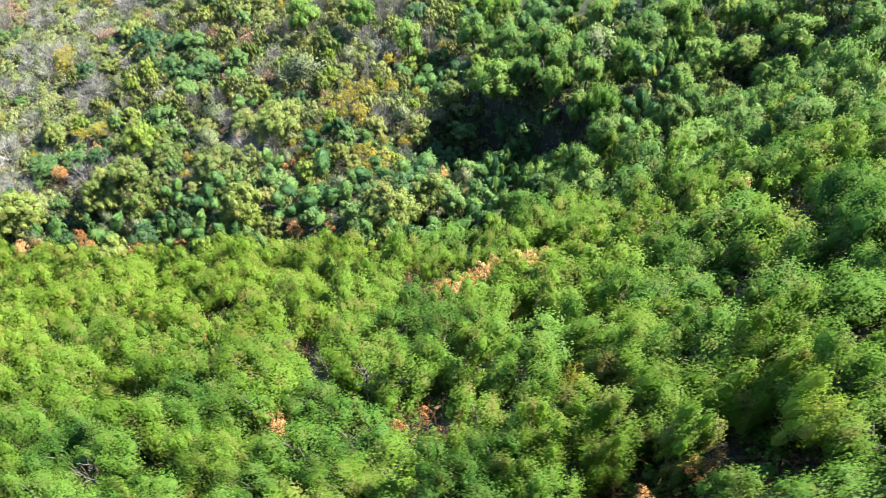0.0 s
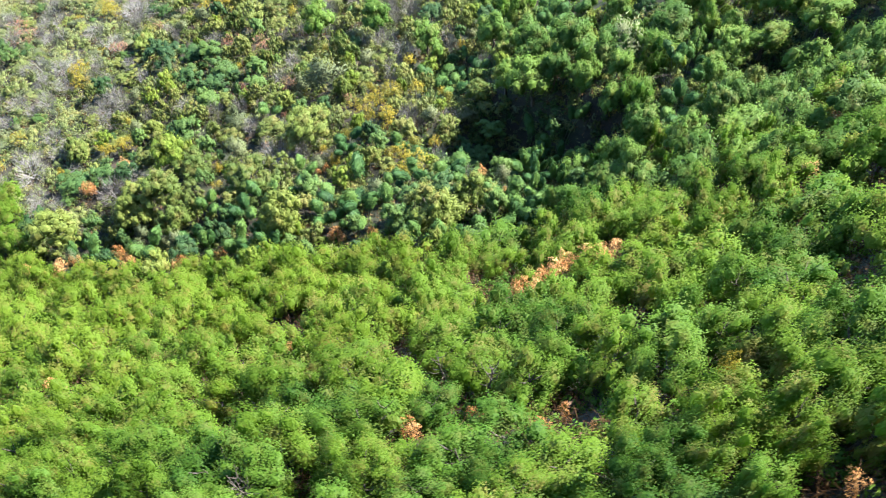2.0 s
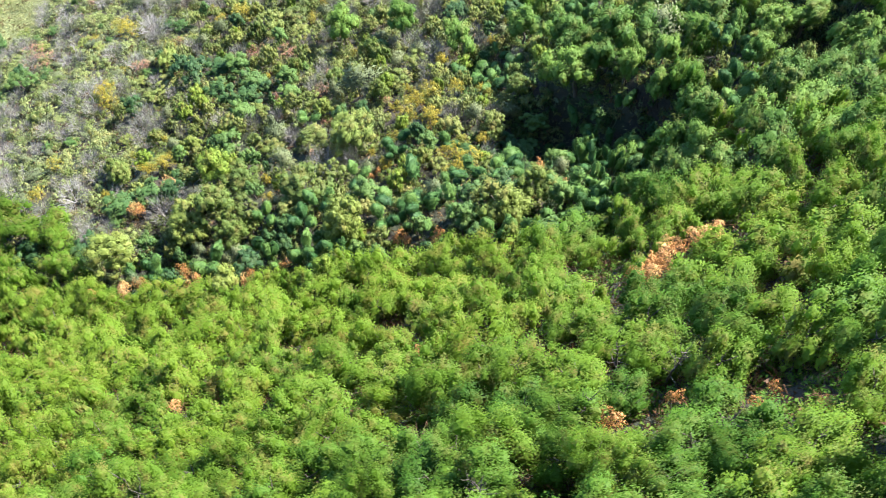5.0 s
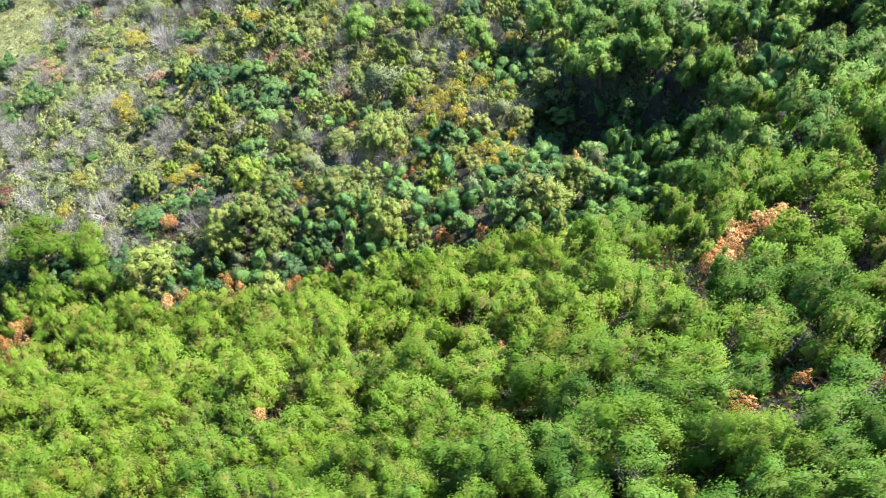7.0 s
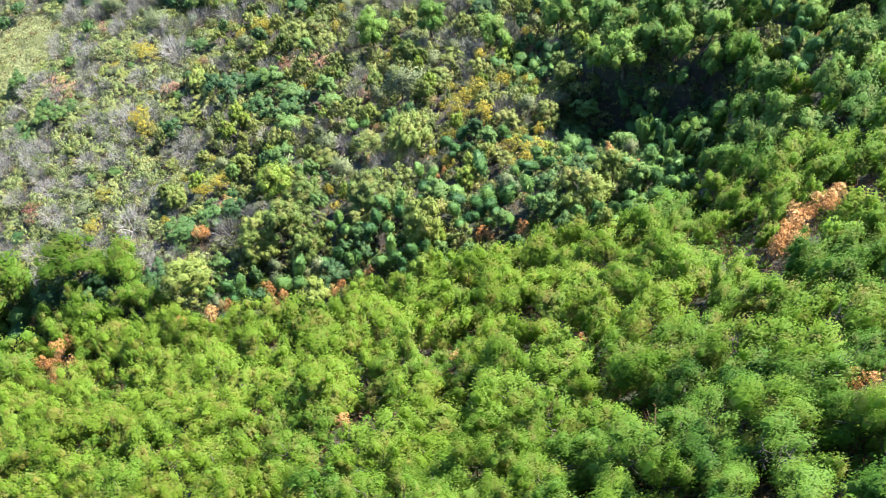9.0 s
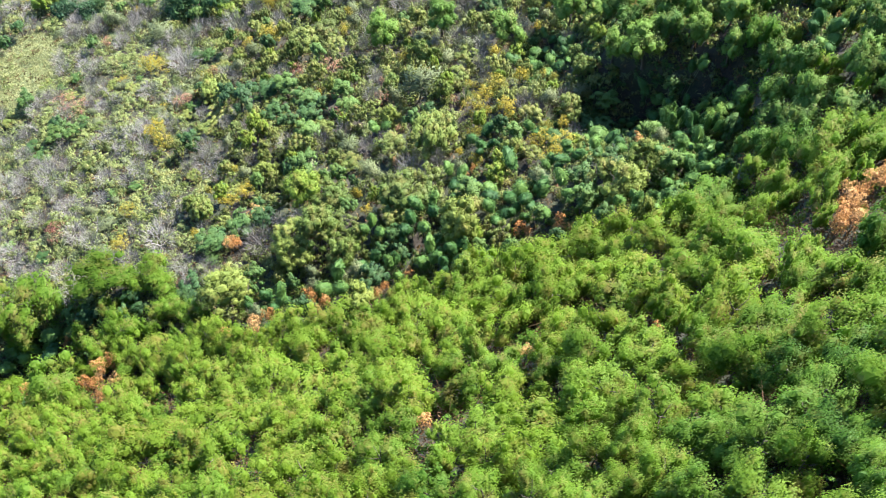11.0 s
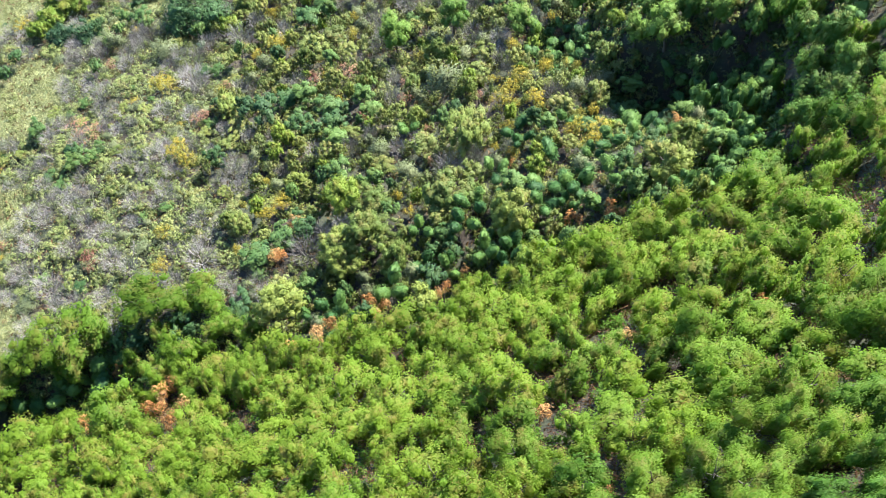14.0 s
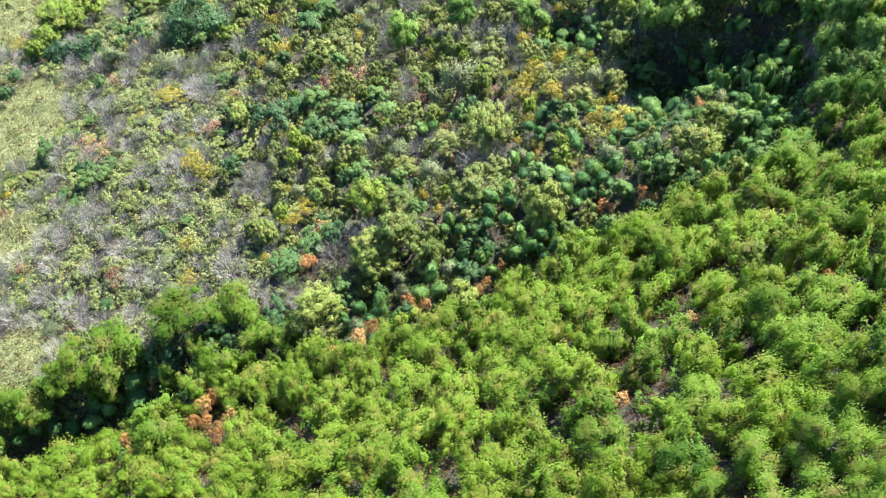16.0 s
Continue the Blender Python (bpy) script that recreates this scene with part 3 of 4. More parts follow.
def bare_shrub(seed, radius, height, count):
    """A leafless bush of many thin grey twigs."""
    rng = np.random.default_rng(seed)
    root = tagged(new("bare_shrub"), "leafless grey shrub of thin upright twigs on the far slope", "shrub", "bare shrubs")
    for i in range(2):
        q = i * 2.1 + rng.uniform(-0.3, 0.3)
        far = Vector((math.cos(q) * radius * 0.5, math.sin(q) * radius * 0.5, height * 0.9))
        part("stem", mesh_of("stem", *tube([Vector((0, 0, -0.3)), far * 0.5, far], [0.045, 0.03, 0.012], 5), PALE_BARK), root)
    q, u = rng.uniform(0, 6.28, count), np.sqrt(rng.uniform(0, 1, count))
    foot = np.stack([np.cos(q) * u * radius * 0.7, np.sin(q) * u * radius * 0.7, rng.uniform(0.15, 0.75, count) * height], 1)
    way = unit(np.stack([np.cos(q) * u * 0.9, np.sin(q) * u * 0.9, rng.uniform(0.5, 1.2, count)], 1) + rng.normal(0, 0.3, (count, 3)))
    long = rng.uniform(0.3, 0.75, (count, 1)) * height * 0.6
    side = unit(np.cross(way, rng.normal(size=(count, 3)))) * rng.uniform(0.006, 0.018, (count, 1))
    v = np.stack([foot - side, foot + side, foot + way * long], 1).reshape(-1, 3)
    tagged(part("brushwood", mesh_of("brushwood", v, np.arange(3 * count).reshape(-1, 3), TWIG), root), kind="stuff")
    return root


def dead_tree(seed, bark, label):
    """A leafless, slender trunk with thin branches that rise steeply."""
    rng = np.random.default_rng(seed)
    root = tagged(new("dead_tree"), label, "tree", "leafless trees")
    lean = Vector((rng.normal(0, 0.08), rng.normal(0, 0.08), 1))
    line = [lean * (8.0 * i / 7) + Vector((rng.normal(0, 0.07), rng.normal(0, 0.07), -0.4 if i == 0 else 0)) for i in range(8)]
    part("trunk", mesh_of("trunk", *tube(line, [0.09 - 0.011 * i for i in range(8)], 6), bark, True), root)
    for i in range(16):
        k = 2.4 + 4.3 * i / 16
        a = line[int(k)].lerp(line[int(k) + 1], k - int(k))
        q, reach = i * 2.4 + rng.uniform(-0.5, 0.5), rng.uniform(0.4, 1.1) * (1.2 - 0.09 * k)
        far = a + Vector((math.cos(q) * reach, math.sin(q) * reach, rng.uniform(0.6, 1.7)))
        mid = a.lerp(far, 0.5) + Vector((math.cos(q) * 0.12, math.sin(q) * 0.12, -0.1))
        part("branch", mesh_of("branch", *tube([a, mid, far], [0.026, 0.018, 0.007], 4), bark, True), root)
    return root


class Kind:
    """Several builds of one kind; set() puts the next plant of it down."""

    def __init__(self, builders, radius, height):
        self.builders, self.radius, self.height, self.made, self.used = builders, radius, height, {}, 0

    def put(self, x, y, r, z, h, rng):
        i = int(rng.integers(len(self.builders)))
        sx, sz = r / self.radius, h / self.height
        at = pose(x, y, z, rng.normal(0, 3), rng.normal(0, 3), rng.uniform(0, 360))
        wide = rng.uniform(0.84, 1.2)   # no crown is quite round
        self.used += 1
        if i not in self.made:
            ob = self.builders[i]()
            ob.matrix_basis = at @ Matrix.Diagonal((sx, sx, sz, 1))
            self.made[i] = (ob, sx, sz)
            return ob
        ob, ox, oz = self.made[i]
        return copy_thing(ob, at @ Matrix.Diagonal((wide * sx / ox, sx / ox / wide, sz / oz, 1)))


def near_tree(name, mat, label):
    """Builds for the lower slope, and with smaller leaves for the top of the slope close under the flight."""
    def builds(seed, count, length, width, lobes):
        return Kind([lambda s=s: tree(name, seed + s, mat, BARK, 2.6, 6.0, count, length, width, label, "tree", "trees of the near slope", lobes=lobes, bole=0.2, mild=1.0, heads=5, core=0.68) for s in range(4)], 2.6, 6.0)
    return builds(0, 3600, 0.19, 0.122, 36), builds(10, 6000, 0.165, 0.108, 42), builds(150, 9500, 0.135, 0.09, 46)


FRESH_TREE = near_tree("feathery_tree", FRESH, "fresh light green feathery tree in the dense near stand")
GREEN_TREE = near_tree("broadleaf_tree", GREEN, "mid green feathery tree in the dense near stand")
SHADY_TREE = near_tree("shade_tree", SHADY, "cool blue-green tree in the dense near stand")
COOL_TREE = near_tree("shade_tree", SPURGREEN, "cool green tree at the lower edge of the near stand")
NEAR_KINDS = FRESH_TREE + GREEN_TREE + SHADY_TREE + COOL_TREE
OLIVE_TREE = Kind([lambda s=s: tree("round_tree", 20 + s, BROAD, BARK, 2.6, 6.0, 4000, 0.175, 0.11, "olive green rounded tree beside the gully", "tree", "olive trees", lobes=70, bole=0.35, mild=0.6, grain=0.78) for s in range(4)], 2.6, 6.0)
LIME_TREE = Kind([lambda s=s: tree("yellowing_tree", 30 + s, LIME, BARK, 2.6, 6.0, 3800, 0.175, 0.11, "yellow-green rounded tree on the far slope", "tree", "yellow-green trees", lobes=70, bole=0.38, mild=0.6, grain=0.78) for s in range(3)], 2.6, 6.0)
SPUR_TREE = Kind([lambda s=s: tree("tall_tree", 40 + s, SPURGREEN, BARK, 2.6, 8.0, 3600, 0.20, 0.125, "tall green tree on the shaded spur", "tree", "trees of the spur", bole=0.4, lobes=44, mild=0.55) for s in range(4)], 2.6, 8.0)
BIG_TREE = Kind([lambda s=s: tree("large_tree", 47 + s, DARK, BARK, 5.0, 9.0, 16000, 0.19, 0.13, "large dark green spreading tree on the far slope", "tree", "large dark trees", bole=0.1, lobes=90, heads=9, mild=0.2, core=0.45) for s in range(2)], 5.0, 9.0)
SAPLING = tuple(Kind([lambda s=s, c=c, a=a: tree("sapling", 45 + s, GREEN, BARK, 1.5, 4.0, c, a, 0.62 * a, "slender green sapling between taller trees", "tree", "saplings of the near slope", lobes=22, bole=0.15, mild=1.0) for s in range(4)], 1.5, 4.0)
                for c, a in ((1150, 0.19), (3000, 0.13)))
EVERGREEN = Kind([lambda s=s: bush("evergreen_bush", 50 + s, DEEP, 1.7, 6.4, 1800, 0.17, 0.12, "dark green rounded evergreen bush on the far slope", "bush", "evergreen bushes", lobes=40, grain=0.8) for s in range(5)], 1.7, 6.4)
PALE_BUSH = Kind([lambda s=s: bush("grey_bush", 60 + s, PALE, 1.8, 5.0, 1100, 0.24, 0.12, "pale grey-green feathery bush on the far slope", "bush", "grey-green bushes", airy=True) for s in range(4)], 1.8, 5.0)
OLIVE_BUSH = Kind([lambda s=s: bush("olive_bush", 70 + s, OLIVE, 1.8, 5.4, 1600, 0.165, 0.11, "olive green leafy bush on the far slope", "bush", "olive bushes", lobes=42, grain=0.76) for s in range(5)], 1.8, 5.4)
WEED_BUSH = Kind([lambda s=s: bush("weedy_bush", 75 + s, WEEDS, 1.4, 2.6, 620, 0.15, 0.08, "pale green straggling bush among dry shrubs", "bush", "weedy bushes", lobes=17, core=0.5) for s in range(5)], 1.4, 2.6)
YELLOW_BUSH = Kind([lambda s=s: bush("yellow_bush", 80 + s, YELLOW, 1.6, 4.6, 1500, 0.125, 0.08, "bright yellow autumn bush on the far slope", "bush", "yellow bushes", lobes=55, core=0, grain=0.6) for s in range(4)], 1.6, 4.6)
RED_BUSH = Kind([lambda s=s: tree("red_bush", 90 + s, RED, BARK, 1.2, 5.0, 640, 0.14, 0.07, "red autumn bush with sparse leaves on the slope", "bush", "red bushes", lobes=24, bole=0.6, core=0) for s in range(3)], 1.2, 5.0)
RUST_BUSH = Kind([lambda s=s: tree("rust_bush", 100 + s, RUST, BARK, 1.2, 4.5, 820, 0.14, 0.07, "low bush with rust-orange autumn leaves in a gap", "bush", "rust-coloured bushes", lobes=24, bole=0.55, core=0) for s in range(4)], 1.2, 4.5)
BAMBOO = Kind([lambda s=s: bamboo_clump(110 + s, 1.8, 8.5, 3) for s in range(5)], 1.8, 8.5)
BARE = Kind([lambda s=s: bare_shrub(120 + s, 1.5, 2.8, 560) for s in range(5)], 1.5, 2.8)

# ---- ground ----
def ground():
    fine_x, fine_y = np.arange(-130, 90.1, 1.6), np.arange(-30, 190.1, 1.6)
    far = np.array([8, 20, 40, 80, 160, 320, 700, 1500, 3000.0])
    xs = np.concatenate([(-130 - far)[::-1], fine_x, fine_x[-1] + far])
    ys = np.concatenate([(-30 - far)[::-1], fine_y, fine_y[-1] + far])
    X, Y = np.meshgrid(xs, ys)
    Z = ground_z(X, Y)
    Z += np.array([0.9 * fbm(x, y, 0.12, 3.0) for x, y in zip(X.ravel(), Y.ravel())]).reshape(X.shape)
    nx, ny = len(xs), len(ys)
    i = np.arange(nx * ny).reshape(ny, nx)
    f = np.stack([i[:-1, :-1], i[:-1, 1:], i[1:, 1:], i[1:, :-1]], -1).reshape(-1, 4)
    me = mesh_of("ground", np.stack([X, Y, Z], -1).reshape(-1, 3), f, SOIL, True)
    return tagged(new("ground", me), "steep wooded hillside of brown leaf litter and grass", "ground", kind="structure")


ground()


def floor_z(x, y):
    return float(ground_z(x, y)) + 0.9 * fbm(x, y, 0.12, 3.0)


# bare gully floor: x, y, radius
CLEARINGS = [(-77, 62.5, 3.2), (-84, 63.5, 3.2), (-90, 65, 3), (-70, 62, 2.6)]


def within(x, y, discs):
    return any((x - a) ** 2 + (y - b) ** 2 < r * r for a, b, r in discs)


# ---- the stands ----
taken = []
rng = np.random.default_rng(7)


def room(x, y, r, k):
    return all((x - a) ** 2 + (y - b) ** 2 > (k * (r + c)) ** 2 for a, b, c in taken)


def stand(kind, x, y, r, top, low=0.0):
    """A plant whose top meets the canopy height plus top."""
    z = floor_z(x, y)
    h = max(float(canopy(x, y)) + top - z, low)
    if beyond(x, y) > 1 and kind is not BAMBOO:   # narrow plants stay low
        h = min(h, 3.0 * r + 1.6)
    taken.append((x, y, r))
    return kind.put(x, y, r, z, h, rng)


def near_kind(x, y):
    cool = 0.8 - 0.018 * y + 0.012 * (x + 20) + 0.9 * fbm(x, y, 0.06, 8.0) + rng.normal(0, 0.25) + (0.12 * max(0, y - 39) if x > -3 else 0) + (0.6 if -32 < x < -4 and y < 20 else 0.4 if x >= -4 and y < 30 else 0) + (0.3 if x > 4 and y > 30 else 0)
    return (COOL_TREE if cool > 1.9 and y > 40 else SHADY_TREE if cool > 0.95 else GREEN_TREE if cool > 0.25 else FRESH_TREE)[2 if y < 18 else 1 if y < 28 else 0]


for x, y, r in UPPER_STAND + MIDDLE_STAND + LOWER_STAND:
    if all((x - a) ** 2 + (y - b + 1) ** 2 > (g + 0.9 * r) ** 2 for a, b, g in GAPS):
        stand(near_kind(x, y), x, y, r * 0.95, rng.uniform(0.0, 1.3))
for kind, places, top, low in ((EVERGREEN, EVERGREENS, 0.6, 2.5), (PALE_BUSH, PALE_BUSHES, 0.5, 2.5), (YELLOW_BUSH, [(x, y, 0.75 * r) for x, y, r in YELLOW_BUSHES], 0.4, 2.0),
                               (LIME_TREE, LIME_TREES, 1.2, 4.0), (RED_BUSH, RED_BUSHES, -0.6, 1.6), (OLIVE_TREE, OLIVE_TREES, 1.2, 4.0),
                               (SPUR_TREE, SPUR_TREES, 2.5, 7.0), (BAMBOO, LOWER_BAMBOO + UPPER_BAMBOO, 0.9, 4.5)):
    for x, y, r in places:
        edge = kind in (LIME_TREE, PALE_BUSH, OLIVE_TREE) and x < -55 and y < 86   # the green stand goes on here
        low_spur = kind is SPUR_TREE and x > 15 and y > 74
        stand(GREEN_TREE[0] if edge else BIG_TREE if kind is EVERGREEN and r > 4 else kind, x, y, r * 1.1, (5.5 if r > 5 else 2.0 if r > 2.6 else 0) + (0.4 if edge else -2.5 if low_spur else 0) + top + rng.uniform(-0.3, 0.5), low)
for kind, places, top in (
        (LIME_TREE, [(-72.3, 142.6, 2.4), (-74.4, 140.6, 1.8), (-66.2, 145.5, 2.4), (-62.4, 147.5, 2.2)], 2.0),   # a bright grove
        (BIG_TREE, [(-70.6, 138.4, 2.4), (-67, 136.8, 2.2), (-64.4, 137.6, 1.6)], 0.8),
        (EVERGREEN, [(-59.2, 136.4, 1.4), (-57, 139.6, 1.3), (-60.8, 133.4, 1.2), (-78.6, 135.4, 1.5), (-80.6, 131.8, 1.4), (-66.2, 124.4, 1.3), (-71.8, 104.9, 1.6), (-77.2, 114.2, 1.5)], 1.2),
        (PALE_BUSH, [(-63, 131.6, 1.8), (-61.4, 130.2, 1.4)], 0.6),
        (BARE, [(-70, 129.4, 1.6), (-67.4, 129.8, 1.7), (-65.2, 129, 1.5), (-58.8, 127.4, 1.7), (-61, 126, 1.5), (-56.4, 129.6, 1.6), (-53, 121, 1.6), (-50.4, 119.6, 1.7), (-48, 121.4, 1.5)], 0.6)):
    for x, y, r in places:
        stand(kind, x, y, r, top, 2.4)
EDGE_BRACKEN = [(-68.2, 56.2, 1.5), (-66.8, 56.8, 1.1), (-69.4, 54.8, 1.1), (-68.3, 53.6, 1.3), (-67.4, 51.8, 1.3), (-66, 52.8, 1), (-78.2, 58.2, 1.2), (-49, 53.8, 1.5), (-47.9, 54.4, 1), (-52.1, 52.8, 1), (-42.3, 55, 1.2), (-40.8, 54.2, 0.9), (-31.2, 54.8, 1), (-34.8, 52.4, 1), (-50.5, 69.4, 1.3), (-17.2, 55.8, 1.1), (-13, 54.4, 1.1), (-73.7, 64.7, 0.8), (0.3, 62.4, 1.1)]   # along the lower edge of the stand
for x, y, r in UPPER_BRACKEN + LOWER_BRACKEN + EDGE_BRACKEN:
    near = beyond(x, y) < -2
    stand(RUST_BUSH, x, y, max(r, 0.6) * 0.85, -2.6 if y < 20 else -2.0 if near and (x, y, r) not in EDGE_BRACKEN else 0.2 if (x, y, r) in EDGE_BRACKEN else -0.6, 1.5)
    if rng.random() < 0.5:
        stand(RUST_BUSH, x + rng.uniform(-1, 1), y + rng.uniform(-1, 1), 0.6, -2.8 if near else -1.6, 1.2)
    taken.append((x, y - 1.2, 0.7))
# a strip of autumn growth in a long opening
for u in np.linspace(0, 1, 17):
    x, y = -1.0 + 9.6 * u + rng.normal(0, 0.3), 33.0 + 5.4 * u + rng.normal(0, 0.55)
    stand(RUST_BUSH, x, y, rng.uniform(0.7, 1.2), rng.uniform(-2.0, -1.0), 1.0)
    taken.append((x, y - 1.3, 1.1))
GAPS += [(-0.6, 37.6, 0.6), (1.6, 43, 0.8), (2.4, 46.5, 0.8)]
taken += [(x, y - u, (1.5 - 0.3 * u) * r + 0.9 - 0.3 * u) for x, y, r in GAPS for u in ((0, 2) if y > 22 else (0,))]

DARK_STEM = Kind([lambda s=s: dead_tree(130 + s, BARK, "leafless dark trunk standing in a gap of the near stand") for s in range(3)], 1.0, 8.0)
PALE_STEM = Kind([lambda s=s: dead_tree(140 + s, PALE_BARK, "slender leafless tree with thin grey branches") for s in range(3)], 1.0, 8.0)
for x, y in ((-10.2, 17), (-16.2, 12.4), (-16.8, 14), (-13.9, 22), (-4.5, 19), (-6.2, 20.6), (2.2, 19.8), (-33.3, 16.6)):
    DARK_STEM.put(x, y, 1.1, floor_z(x, y), float(canopy(x, y)) + 0.2 - floor_z(x, y), rng)
for x, y in ((-10.4, 18.6), (-81.8, 110.9), (-75.5, 106.6), (-68.1, 80.1), (-64.5, 110.4), (-60, 96), (-72, 92), (-55, 104)):
    PALE_STEM.put(x, y, 1.0, floor_z(x, y), float(canopy(x, y)) + (-0.6 if y < 60 else 0.6) - floor_z(x, y), rng)

# fill the near stand, the top of the slope first
for _ in range(11000):
    x, y = rng.uniform(-100, 46), rng.uniform(-2, 22 if _ < 2500 else 68)
    if not inside(x, y, VALLEY) or beyond(x, y) > -1 or within(x, y, CLEARINGS):
        continue
    r = rng.uniform(0.95, 1.6) + 0.011 * y
    if sum(k.used for k in NEAR_KINDS) < 560 and room(x, y, r, 0.57):
        stand(near_kind(x, y), x, y, r * 1.28, rng.uniform(-0.8, 0.9))
for _ in range(6000):
    x, y = rng.uniform(-100, 46), rng.uniform(-2, 68)
    r = rng.uniform(0.8, 1.5)
    if SAPLING[0].used + SAPLING[1].used < 230 and inside(x, y, VALLEY) and beyond(x, y) < -1 and room(x, y, r, 0.58):
        stand(SAPLING[1 if y < 22 else 0], x, y, r * 1.25, rng.uniform(-1.8, 0.3))
# bamboo plumes that stand up out of the dark hollow
for x, y in ((9, 70.4), (12.2, 72.2), (7.4, 67.2), (10.8, 67.8), (6, 64.6), (7.3, 65), (9, 63.2), (8.4, 61), (3.8, 55.4), (5.4, 56.8), (2.2, 54), (3, 57.4)):
    stand(BAMBOO, x, y, 1.1, rng.uniform(2.5, 5.0) if y > 58 else 1.0, 5.0)
# more of it along the gully
for _ in range(400):
    x, y = rng.uniform(-36, 4), rng.uniform(50, 74)
    if 1 < beyond(x, y) < 17 and BAMBOO.used < 54 and room(x, y, 1.2, 0.62):
        stand(BAMBOO, x, y, rng.uniform(1.1, 1.6), rng.uniform(-0.3, 1.4), 4.5)
# fill the far slope
for _ in range(22000):
    x, y = rng.uniform(-100, 54), rng.uniform(46, 170)
    b = float(beyond(x, y))
    if not inside(x, y, VALLEY) or b < 0 or within(x, y, CLEARINGS) or within(x, y, MEADOWS):
        continue
    bare = -0.5 + max(0, (-40 - x) / 14) + 1.2 * fbm(x, y, 0.05, 5.0) + 0.7 * fbm(x, y, 0.16, 6.0) + rng.normal(0, 0.3) + (b - 20) / 130 - max(0, (y - 132) / 20) - max(0, (x + 14) / 12)
    pick = min(max(0.5 + 0.55 * fbm(x, y, 0.11, 11.0) + rng.normal(0, 0.24), 0.0), 0.999)
    # hollows get only dark plants: part of their shade lies in the leaf colour
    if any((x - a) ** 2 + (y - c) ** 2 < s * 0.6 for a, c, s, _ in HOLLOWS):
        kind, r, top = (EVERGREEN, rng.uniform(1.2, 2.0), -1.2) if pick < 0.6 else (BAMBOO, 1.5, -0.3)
    elif x > 4 and bare < 0.8:
        kind, r, top = (SPUR_TREE, rng.uniform(1.4, 2.4), rng.uniform(-1.0, 2.8)) if pick < 0.45 else (SHADY_TREE[0], rng.uniform(1.5, 2.4), rng.uniform(-0.6, 2.4)) if pick < 0.60 else (OLIVE_TREE, rng.uniform(1.2, 1.9), rng.uniform(-1.0, 1.0)) if pick < 0.66 else (LIME_TREE, rng.uniform(1.1, 1.6), 0.0) if pick < 0.72 else (EVERGREEN, rng.uniform(1.1, 1.8), -0.3) if pick < 0.86 else (BAMBOO, 1.4, 0.5)
    elif b < 7 and x <= -50:
        kind, r, top = (EVERGREEN, rng.uniform(1.2, 2.0), rng.uniform(-1.0, 0.8)) if pick < 0.35 else (GREEN_TREE[0], rng.uniform(1.4, 2.2), rng.uniform(0.0, 1.2)) if pick < 0.75 else (EVERGREEN, rng.uniform(1.0, 1.8), -0.8)
    elif b < 12 and x > -50:
        kind, r, top = ((BAMBOO, rng.uniform(1.0, 1.6), rng.uniform(-0.8, 1.0)) if pick < 0.14 else (EVERGREEN, rng.uniform(1.0, 1.9), rng.uniform(-1.0, 0.6)) if pick < 0.5 else (OLIVE_BUSH, rng.uniform(1.0, 1.8), rng.uniform(-1.0, 0.6)) if pick < 0.66 else (OLIVE_TREE, rng.uniform(1.4, 2.4), 0.4) if pick < 0.84 else (WEED_BUSH, rng.uniform(0.9, 1.5), -0.6) if pick < 0.9 else (PALE_BUSH, 1.3, 0))
    elif bare > 0.5:
        kind, r, top = ((BARE, rng.uniform(1.2, 2.0), rng.uniform(-1.4, 0.5)) if pick < 0.41 else (WEED_BUSH, rng.uniform(0.7, 1.4), -2.0) if pick < 0.78 else (OLIVE_BUSH, rng.uniform(0.7, 1.3), -2.2) if pick < 0.86 else (PALE_BUSH, rng.uniform(0.8, 1.3), -2.0) if pick < 0.95 else (YELLOW_BUSH, 0.7, -2.0) if pick < 0.965 else (EVERGREEN, rng.uniform(0.8, 1.3), -1.8))
    else:
        kind, r, top = ((BARE, rng.uniform(1.1, 1.8), rng.uniform(-1.2, 0.3)) if pick < 0.15 else (PALE_BUSH, rng.uniform(1.0, 1.7), rng.uniform(-1.2, 0.3)) if pick < 0.22
                        else (WEED_BUSH, rng.uniform(0.8, 1.5), rng.uniform(-1.2, 0.6)) if pick < 0.38 else (YELLOW_BUSH, rng.uniform(0.7, 1.1), rng.uniform(-1.0, 0.3)) if pick < 0.42
                        else (OLIVE_BUSH, rng.uniform(1.0, 2.0), rng.uniform(-2.4, 1.8)) if pick < 0.66 else (LIME_TREE, rng.uniform(1.0, 1.7), rng.uniform(-0.6, 1.4)) if pick < 0.735
                        else (OLIVE_TREE, rng.uniform(1.3, 2.2), rng.uniform(-1.4, 1.8)) if pick < 0.83 else (RED_BUSH, 0.7, -0.6) if pick < 0.84 else (EVERGREEN, rng.uniform(1.0, 2.1), rng.uniform(-2.4, 2.4)))
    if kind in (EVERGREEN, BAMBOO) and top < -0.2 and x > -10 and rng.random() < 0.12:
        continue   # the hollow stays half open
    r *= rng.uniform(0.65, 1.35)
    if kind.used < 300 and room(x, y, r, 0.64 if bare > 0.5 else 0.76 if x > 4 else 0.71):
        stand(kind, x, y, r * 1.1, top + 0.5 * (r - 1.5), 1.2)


def open_slope(x, y):
    return -0.5 + max(0, (-44 - x) / 11) + 1.2 * fbm(x, y, 0.05, 5.0) + (float(beyond(x, y)) - 20) / 130


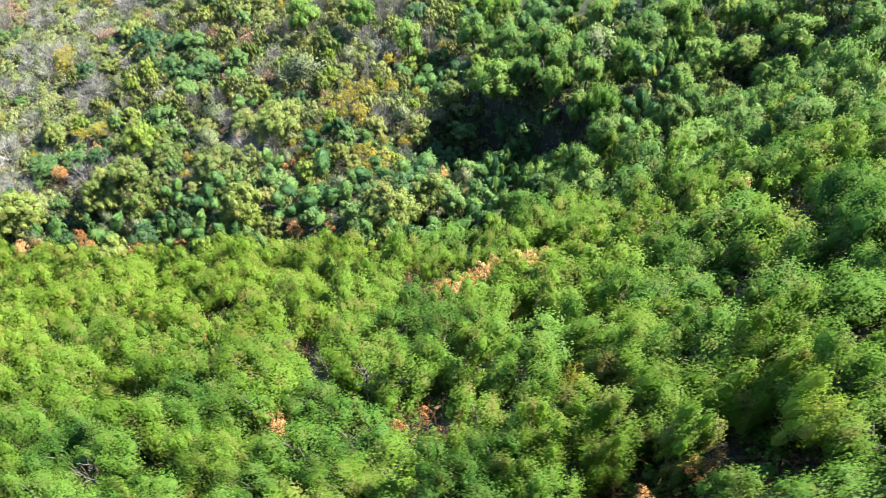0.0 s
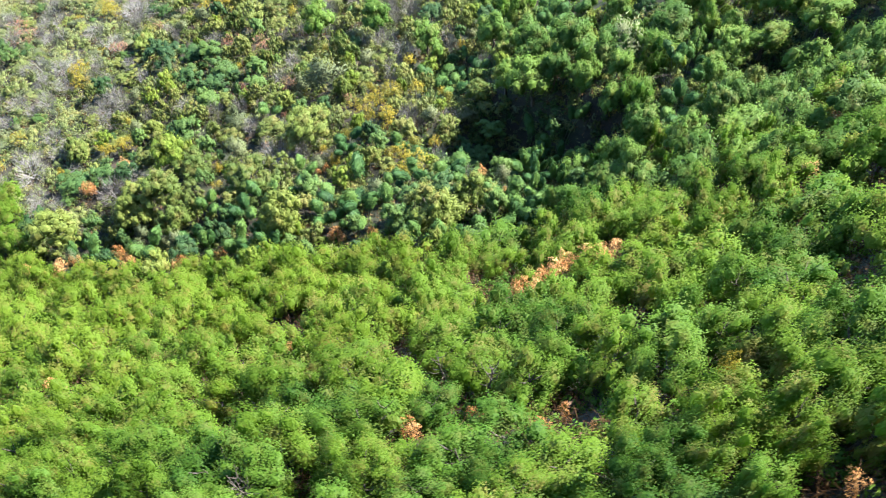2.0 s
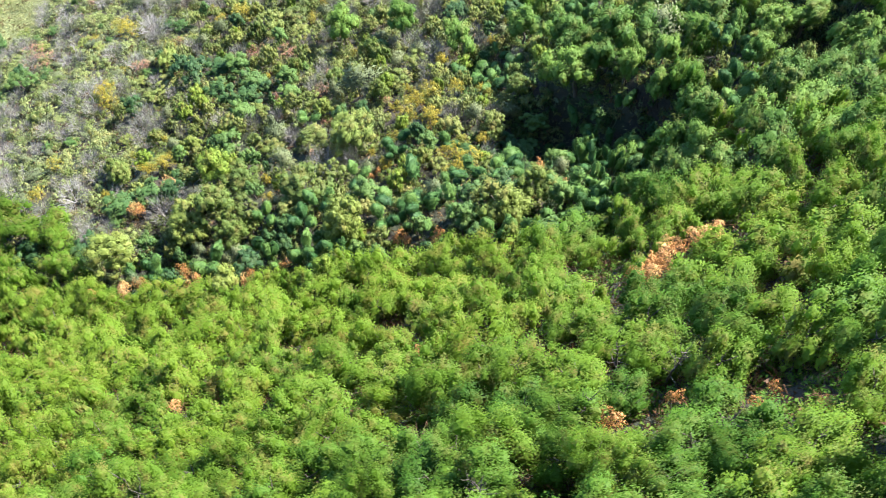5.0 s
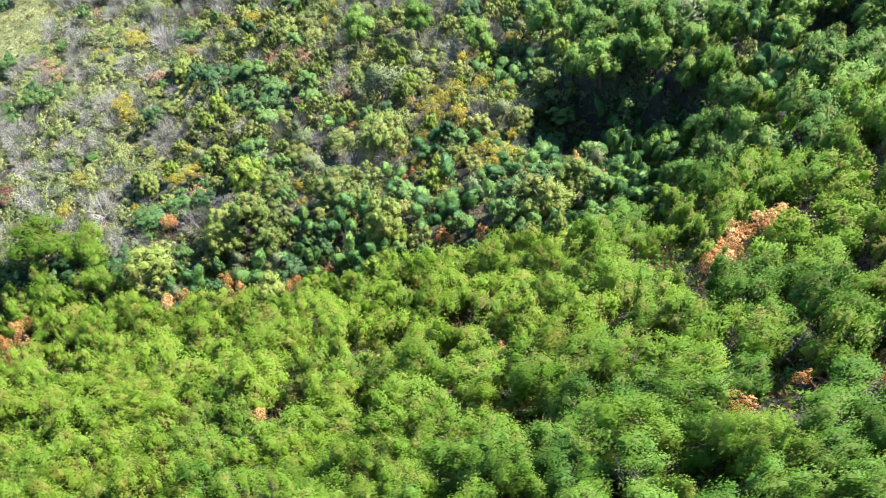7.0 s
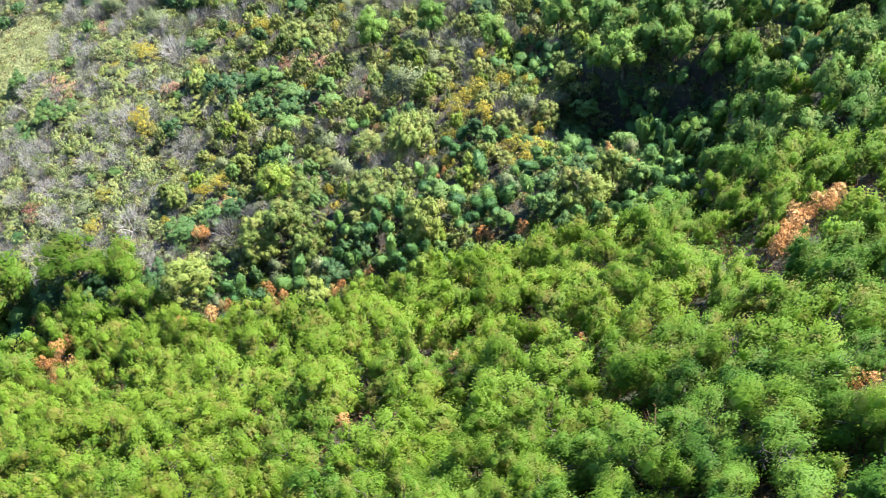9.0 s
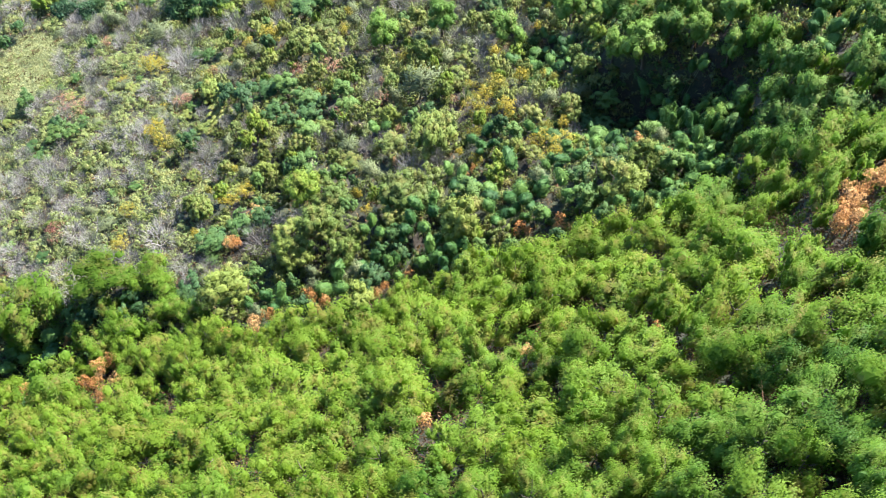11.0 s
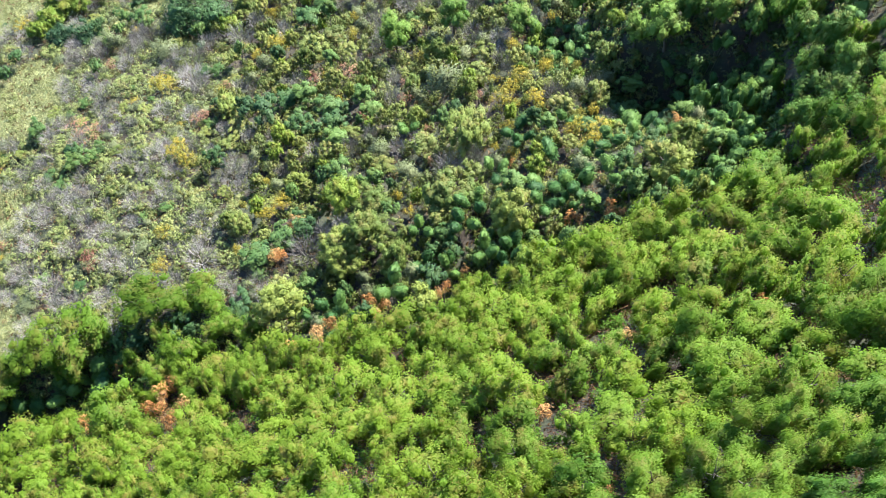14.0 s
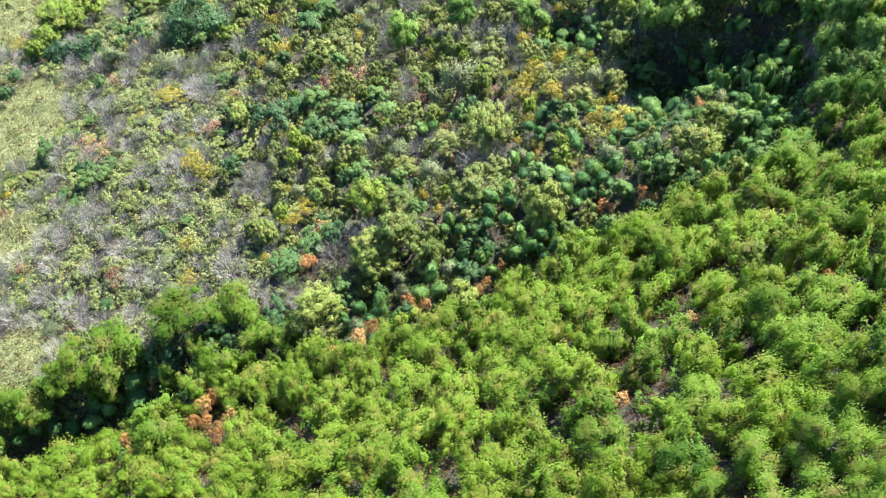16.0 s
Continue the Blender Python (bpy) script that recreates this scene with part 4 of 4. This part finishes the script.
# ---- what nobody could count: undergrowth, grass, the woods outside ----
def scatter(name, label, category, mat, count, where, length, width, high, seed, upright=0.5):
    g = np.random.default_rng(seed)
    p = []
    while len(p) < count:
        x, y = g.uniform(-100, 54), g.uniform(1, 168)
        if inside(x, y, VALLEY) and where(x, y, g):
            p.append((x, y, floor_z(x, y) + g.uniform(0, high)))
    p = np.array(p)
    k = np.repeat(p, 5, axis=0) + g.normal(0, 0.28, (5 * count, 3)) * [1, 1, 0.5]
    n = unit(g.normal(size=k.shape) * [1, 1, 0.6] + [0, 0, 1 - upright])
    v, f = leaves(k, n, length, width, g, -0.4 * upright)
    return tagged(new(name, mesh_of(name, v, f, mat)), label, category, kind="stuff")


scatter("undergrowth", "brown and olive undergrowth on the forest floor", "undergrowth", LITTER, 10000, lambda x, y, g: True, 0.5, 0.2, 0.6, 201)
scatter("fallen_leaves", "red-brown fallen leaves and ferns under the near stand", "leaf litter", LITTER, 22000,
        lambda x, y, g: beyond(x, y) < -6, 0.24, 0.12, 0.9, 204, 0.4)
scatter("dry_twigs", "thin brown twigs standing between the trees of the near stand", "undergrowth", LITTER, 9000,
        lambda x, y, g: beyond(x, y) < 0, 1.7, 0.05, 1.8, 205, 0.95)
scatter("dry_grass", "sparse dry grass between the bare shrubs", "grass", STRAW, 12000,
        lambda x, y, g: beyond(x, y) > 3 and open_slope(x, y) + g.normal(0, 0.3) > 0.5, 0.42, 0.09, 0.25, 202, 0.6)
scatter("meadow_grass", "pale straw-coloured grass of the open meadow", "grass", STRAW, 15000, lambda x, y, g: within(x, y, MEADOWS), 0.36, 0.08, 0.12, 203, 0.35)


def thicket(name, label, mat, count, where, seed):
    """Low brush that closes the ground between the single plants."""
    g = np.random.default_rng(seed)
    v, f, w, o, n = [], [], [], 0, 0
    forms = [clumps(g, 1.0, 1.0, 11, 130, 0.23, 0.13, 0.4, core=0) for _ in range(12)]
    while n < count:
        x, y = g.uniform(-100, 54), g.uniform(2, 168)
        if not inside(x, y, VALLEY) or not where(x, y, g):
            continue
        pv, pf, pn = forms[n % 12]
        r, q = g.uniform(0.7, 1.4), g.uniform(0, 6.28)
        turn = np.array([[math.cos(q), -math.sin(q), 0], [math.sin(q), math.cos(q), 0], [0, 0, 1]])
        v.append((pv * [r, r, r * g.uniform(0.8, 1.7)]) @ turn.T + [x, y, floor_z(x, y) - 0.15])
        f.append(pf + o); o += len(pv); n += 1
        w.append(pn @ turn.T)
    return tagged(new(name, mesh_of(name, np.concatenate(v), np.concatenate(f), mat, normals=np.concatenate(w))), label, "brush", kind="stuff")


thicket("low_brush", "low weedy brush between the bushes of the far slope", WEEDS, 1700, lambda x, y, g: beyond(x, y) > 2 and (open_slope(x, y) > 0.3 or g.random() < 0.22) and not within(x, y, CLEARINGS) and (g.random() < 0.12 or not within(x, y, MEADOWS)), 211)
thicket("olive_brush", "olive and yellow-green brush between the bushes of the far slope", OLIVE, 2700, lambda x, y, g: beyond(x, y) > 1 and not within(x, y, MEADOWS + CLEARINGS) and g.random() < 1.1 - open_slope(x, y), 215)
thicket("green_brush", "low green brush under the near stand", SHADY, 2200, lambda x, y, g: beyond(x, y) < 8 and (g.random() < 0.4 or any((x - a) ** 2 + (y - b) ** 2 < 9 for a, b, _ in GAPS)), 212)
# dark leaf colour stands in for shade on the floor of hollows and spur
thicket("gully_brush", "dark green brush whose colour deepens the shade in the hollows and on the spur", DEEP, 1300,
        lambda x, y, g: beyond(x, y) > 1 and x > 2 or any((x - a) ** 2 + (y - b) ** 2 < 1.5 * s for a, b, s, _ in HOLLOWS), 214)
thicket("pale_brush", "pale dry brush on the open slope", PALE, 700, lambda x, y, g: beyond(x, y) > 4 and not within(x, y, MEADOWS) and open_slope(x, y) + g.normal(0, 0.4) > 0.2, 213)


def outer_woods():
    """The woods go on around, under and behind the flight."""
    g = np.random.default_rng(300)
    v, f, w, o = [], [], [], 0
    forms = [clumps(g, 2.9, 5.0, 16, 230, 0.5, 0.32, 0.6, core=0) for _ in range(10)]
    for i in range(4200):
        x, y = g.uniform(-140, 95), g.uniform(-45, 195)
        if inside(x, y, VALLEY):
            continue
        pv, pf, pn = forms[i % 10]
        r, q = g.uniform(0.75, 1.2), g.uniform(0, 6.28)
        turn = np.array([[math.cos(q), -math.sin(q), 0], [math.sin(q), math.cos(q), 0], [0, 0, 1]])
        v.append((pv * [r, r, r]) @ turn.T + [x, y, floor_z(x, y) - 0.2])
        f.append(pf + o); o += len(pv)
        w.append(pn @ turn.T)
    me = mesh_of("outer_woods", np.concatenate(v), np.concatenate(f), GREEN, normals=np.concatenate(w))
    return tagged(new("outer_woods", me), "massed green woods around the valley", "woods", kind="stuff")


outer_woods()
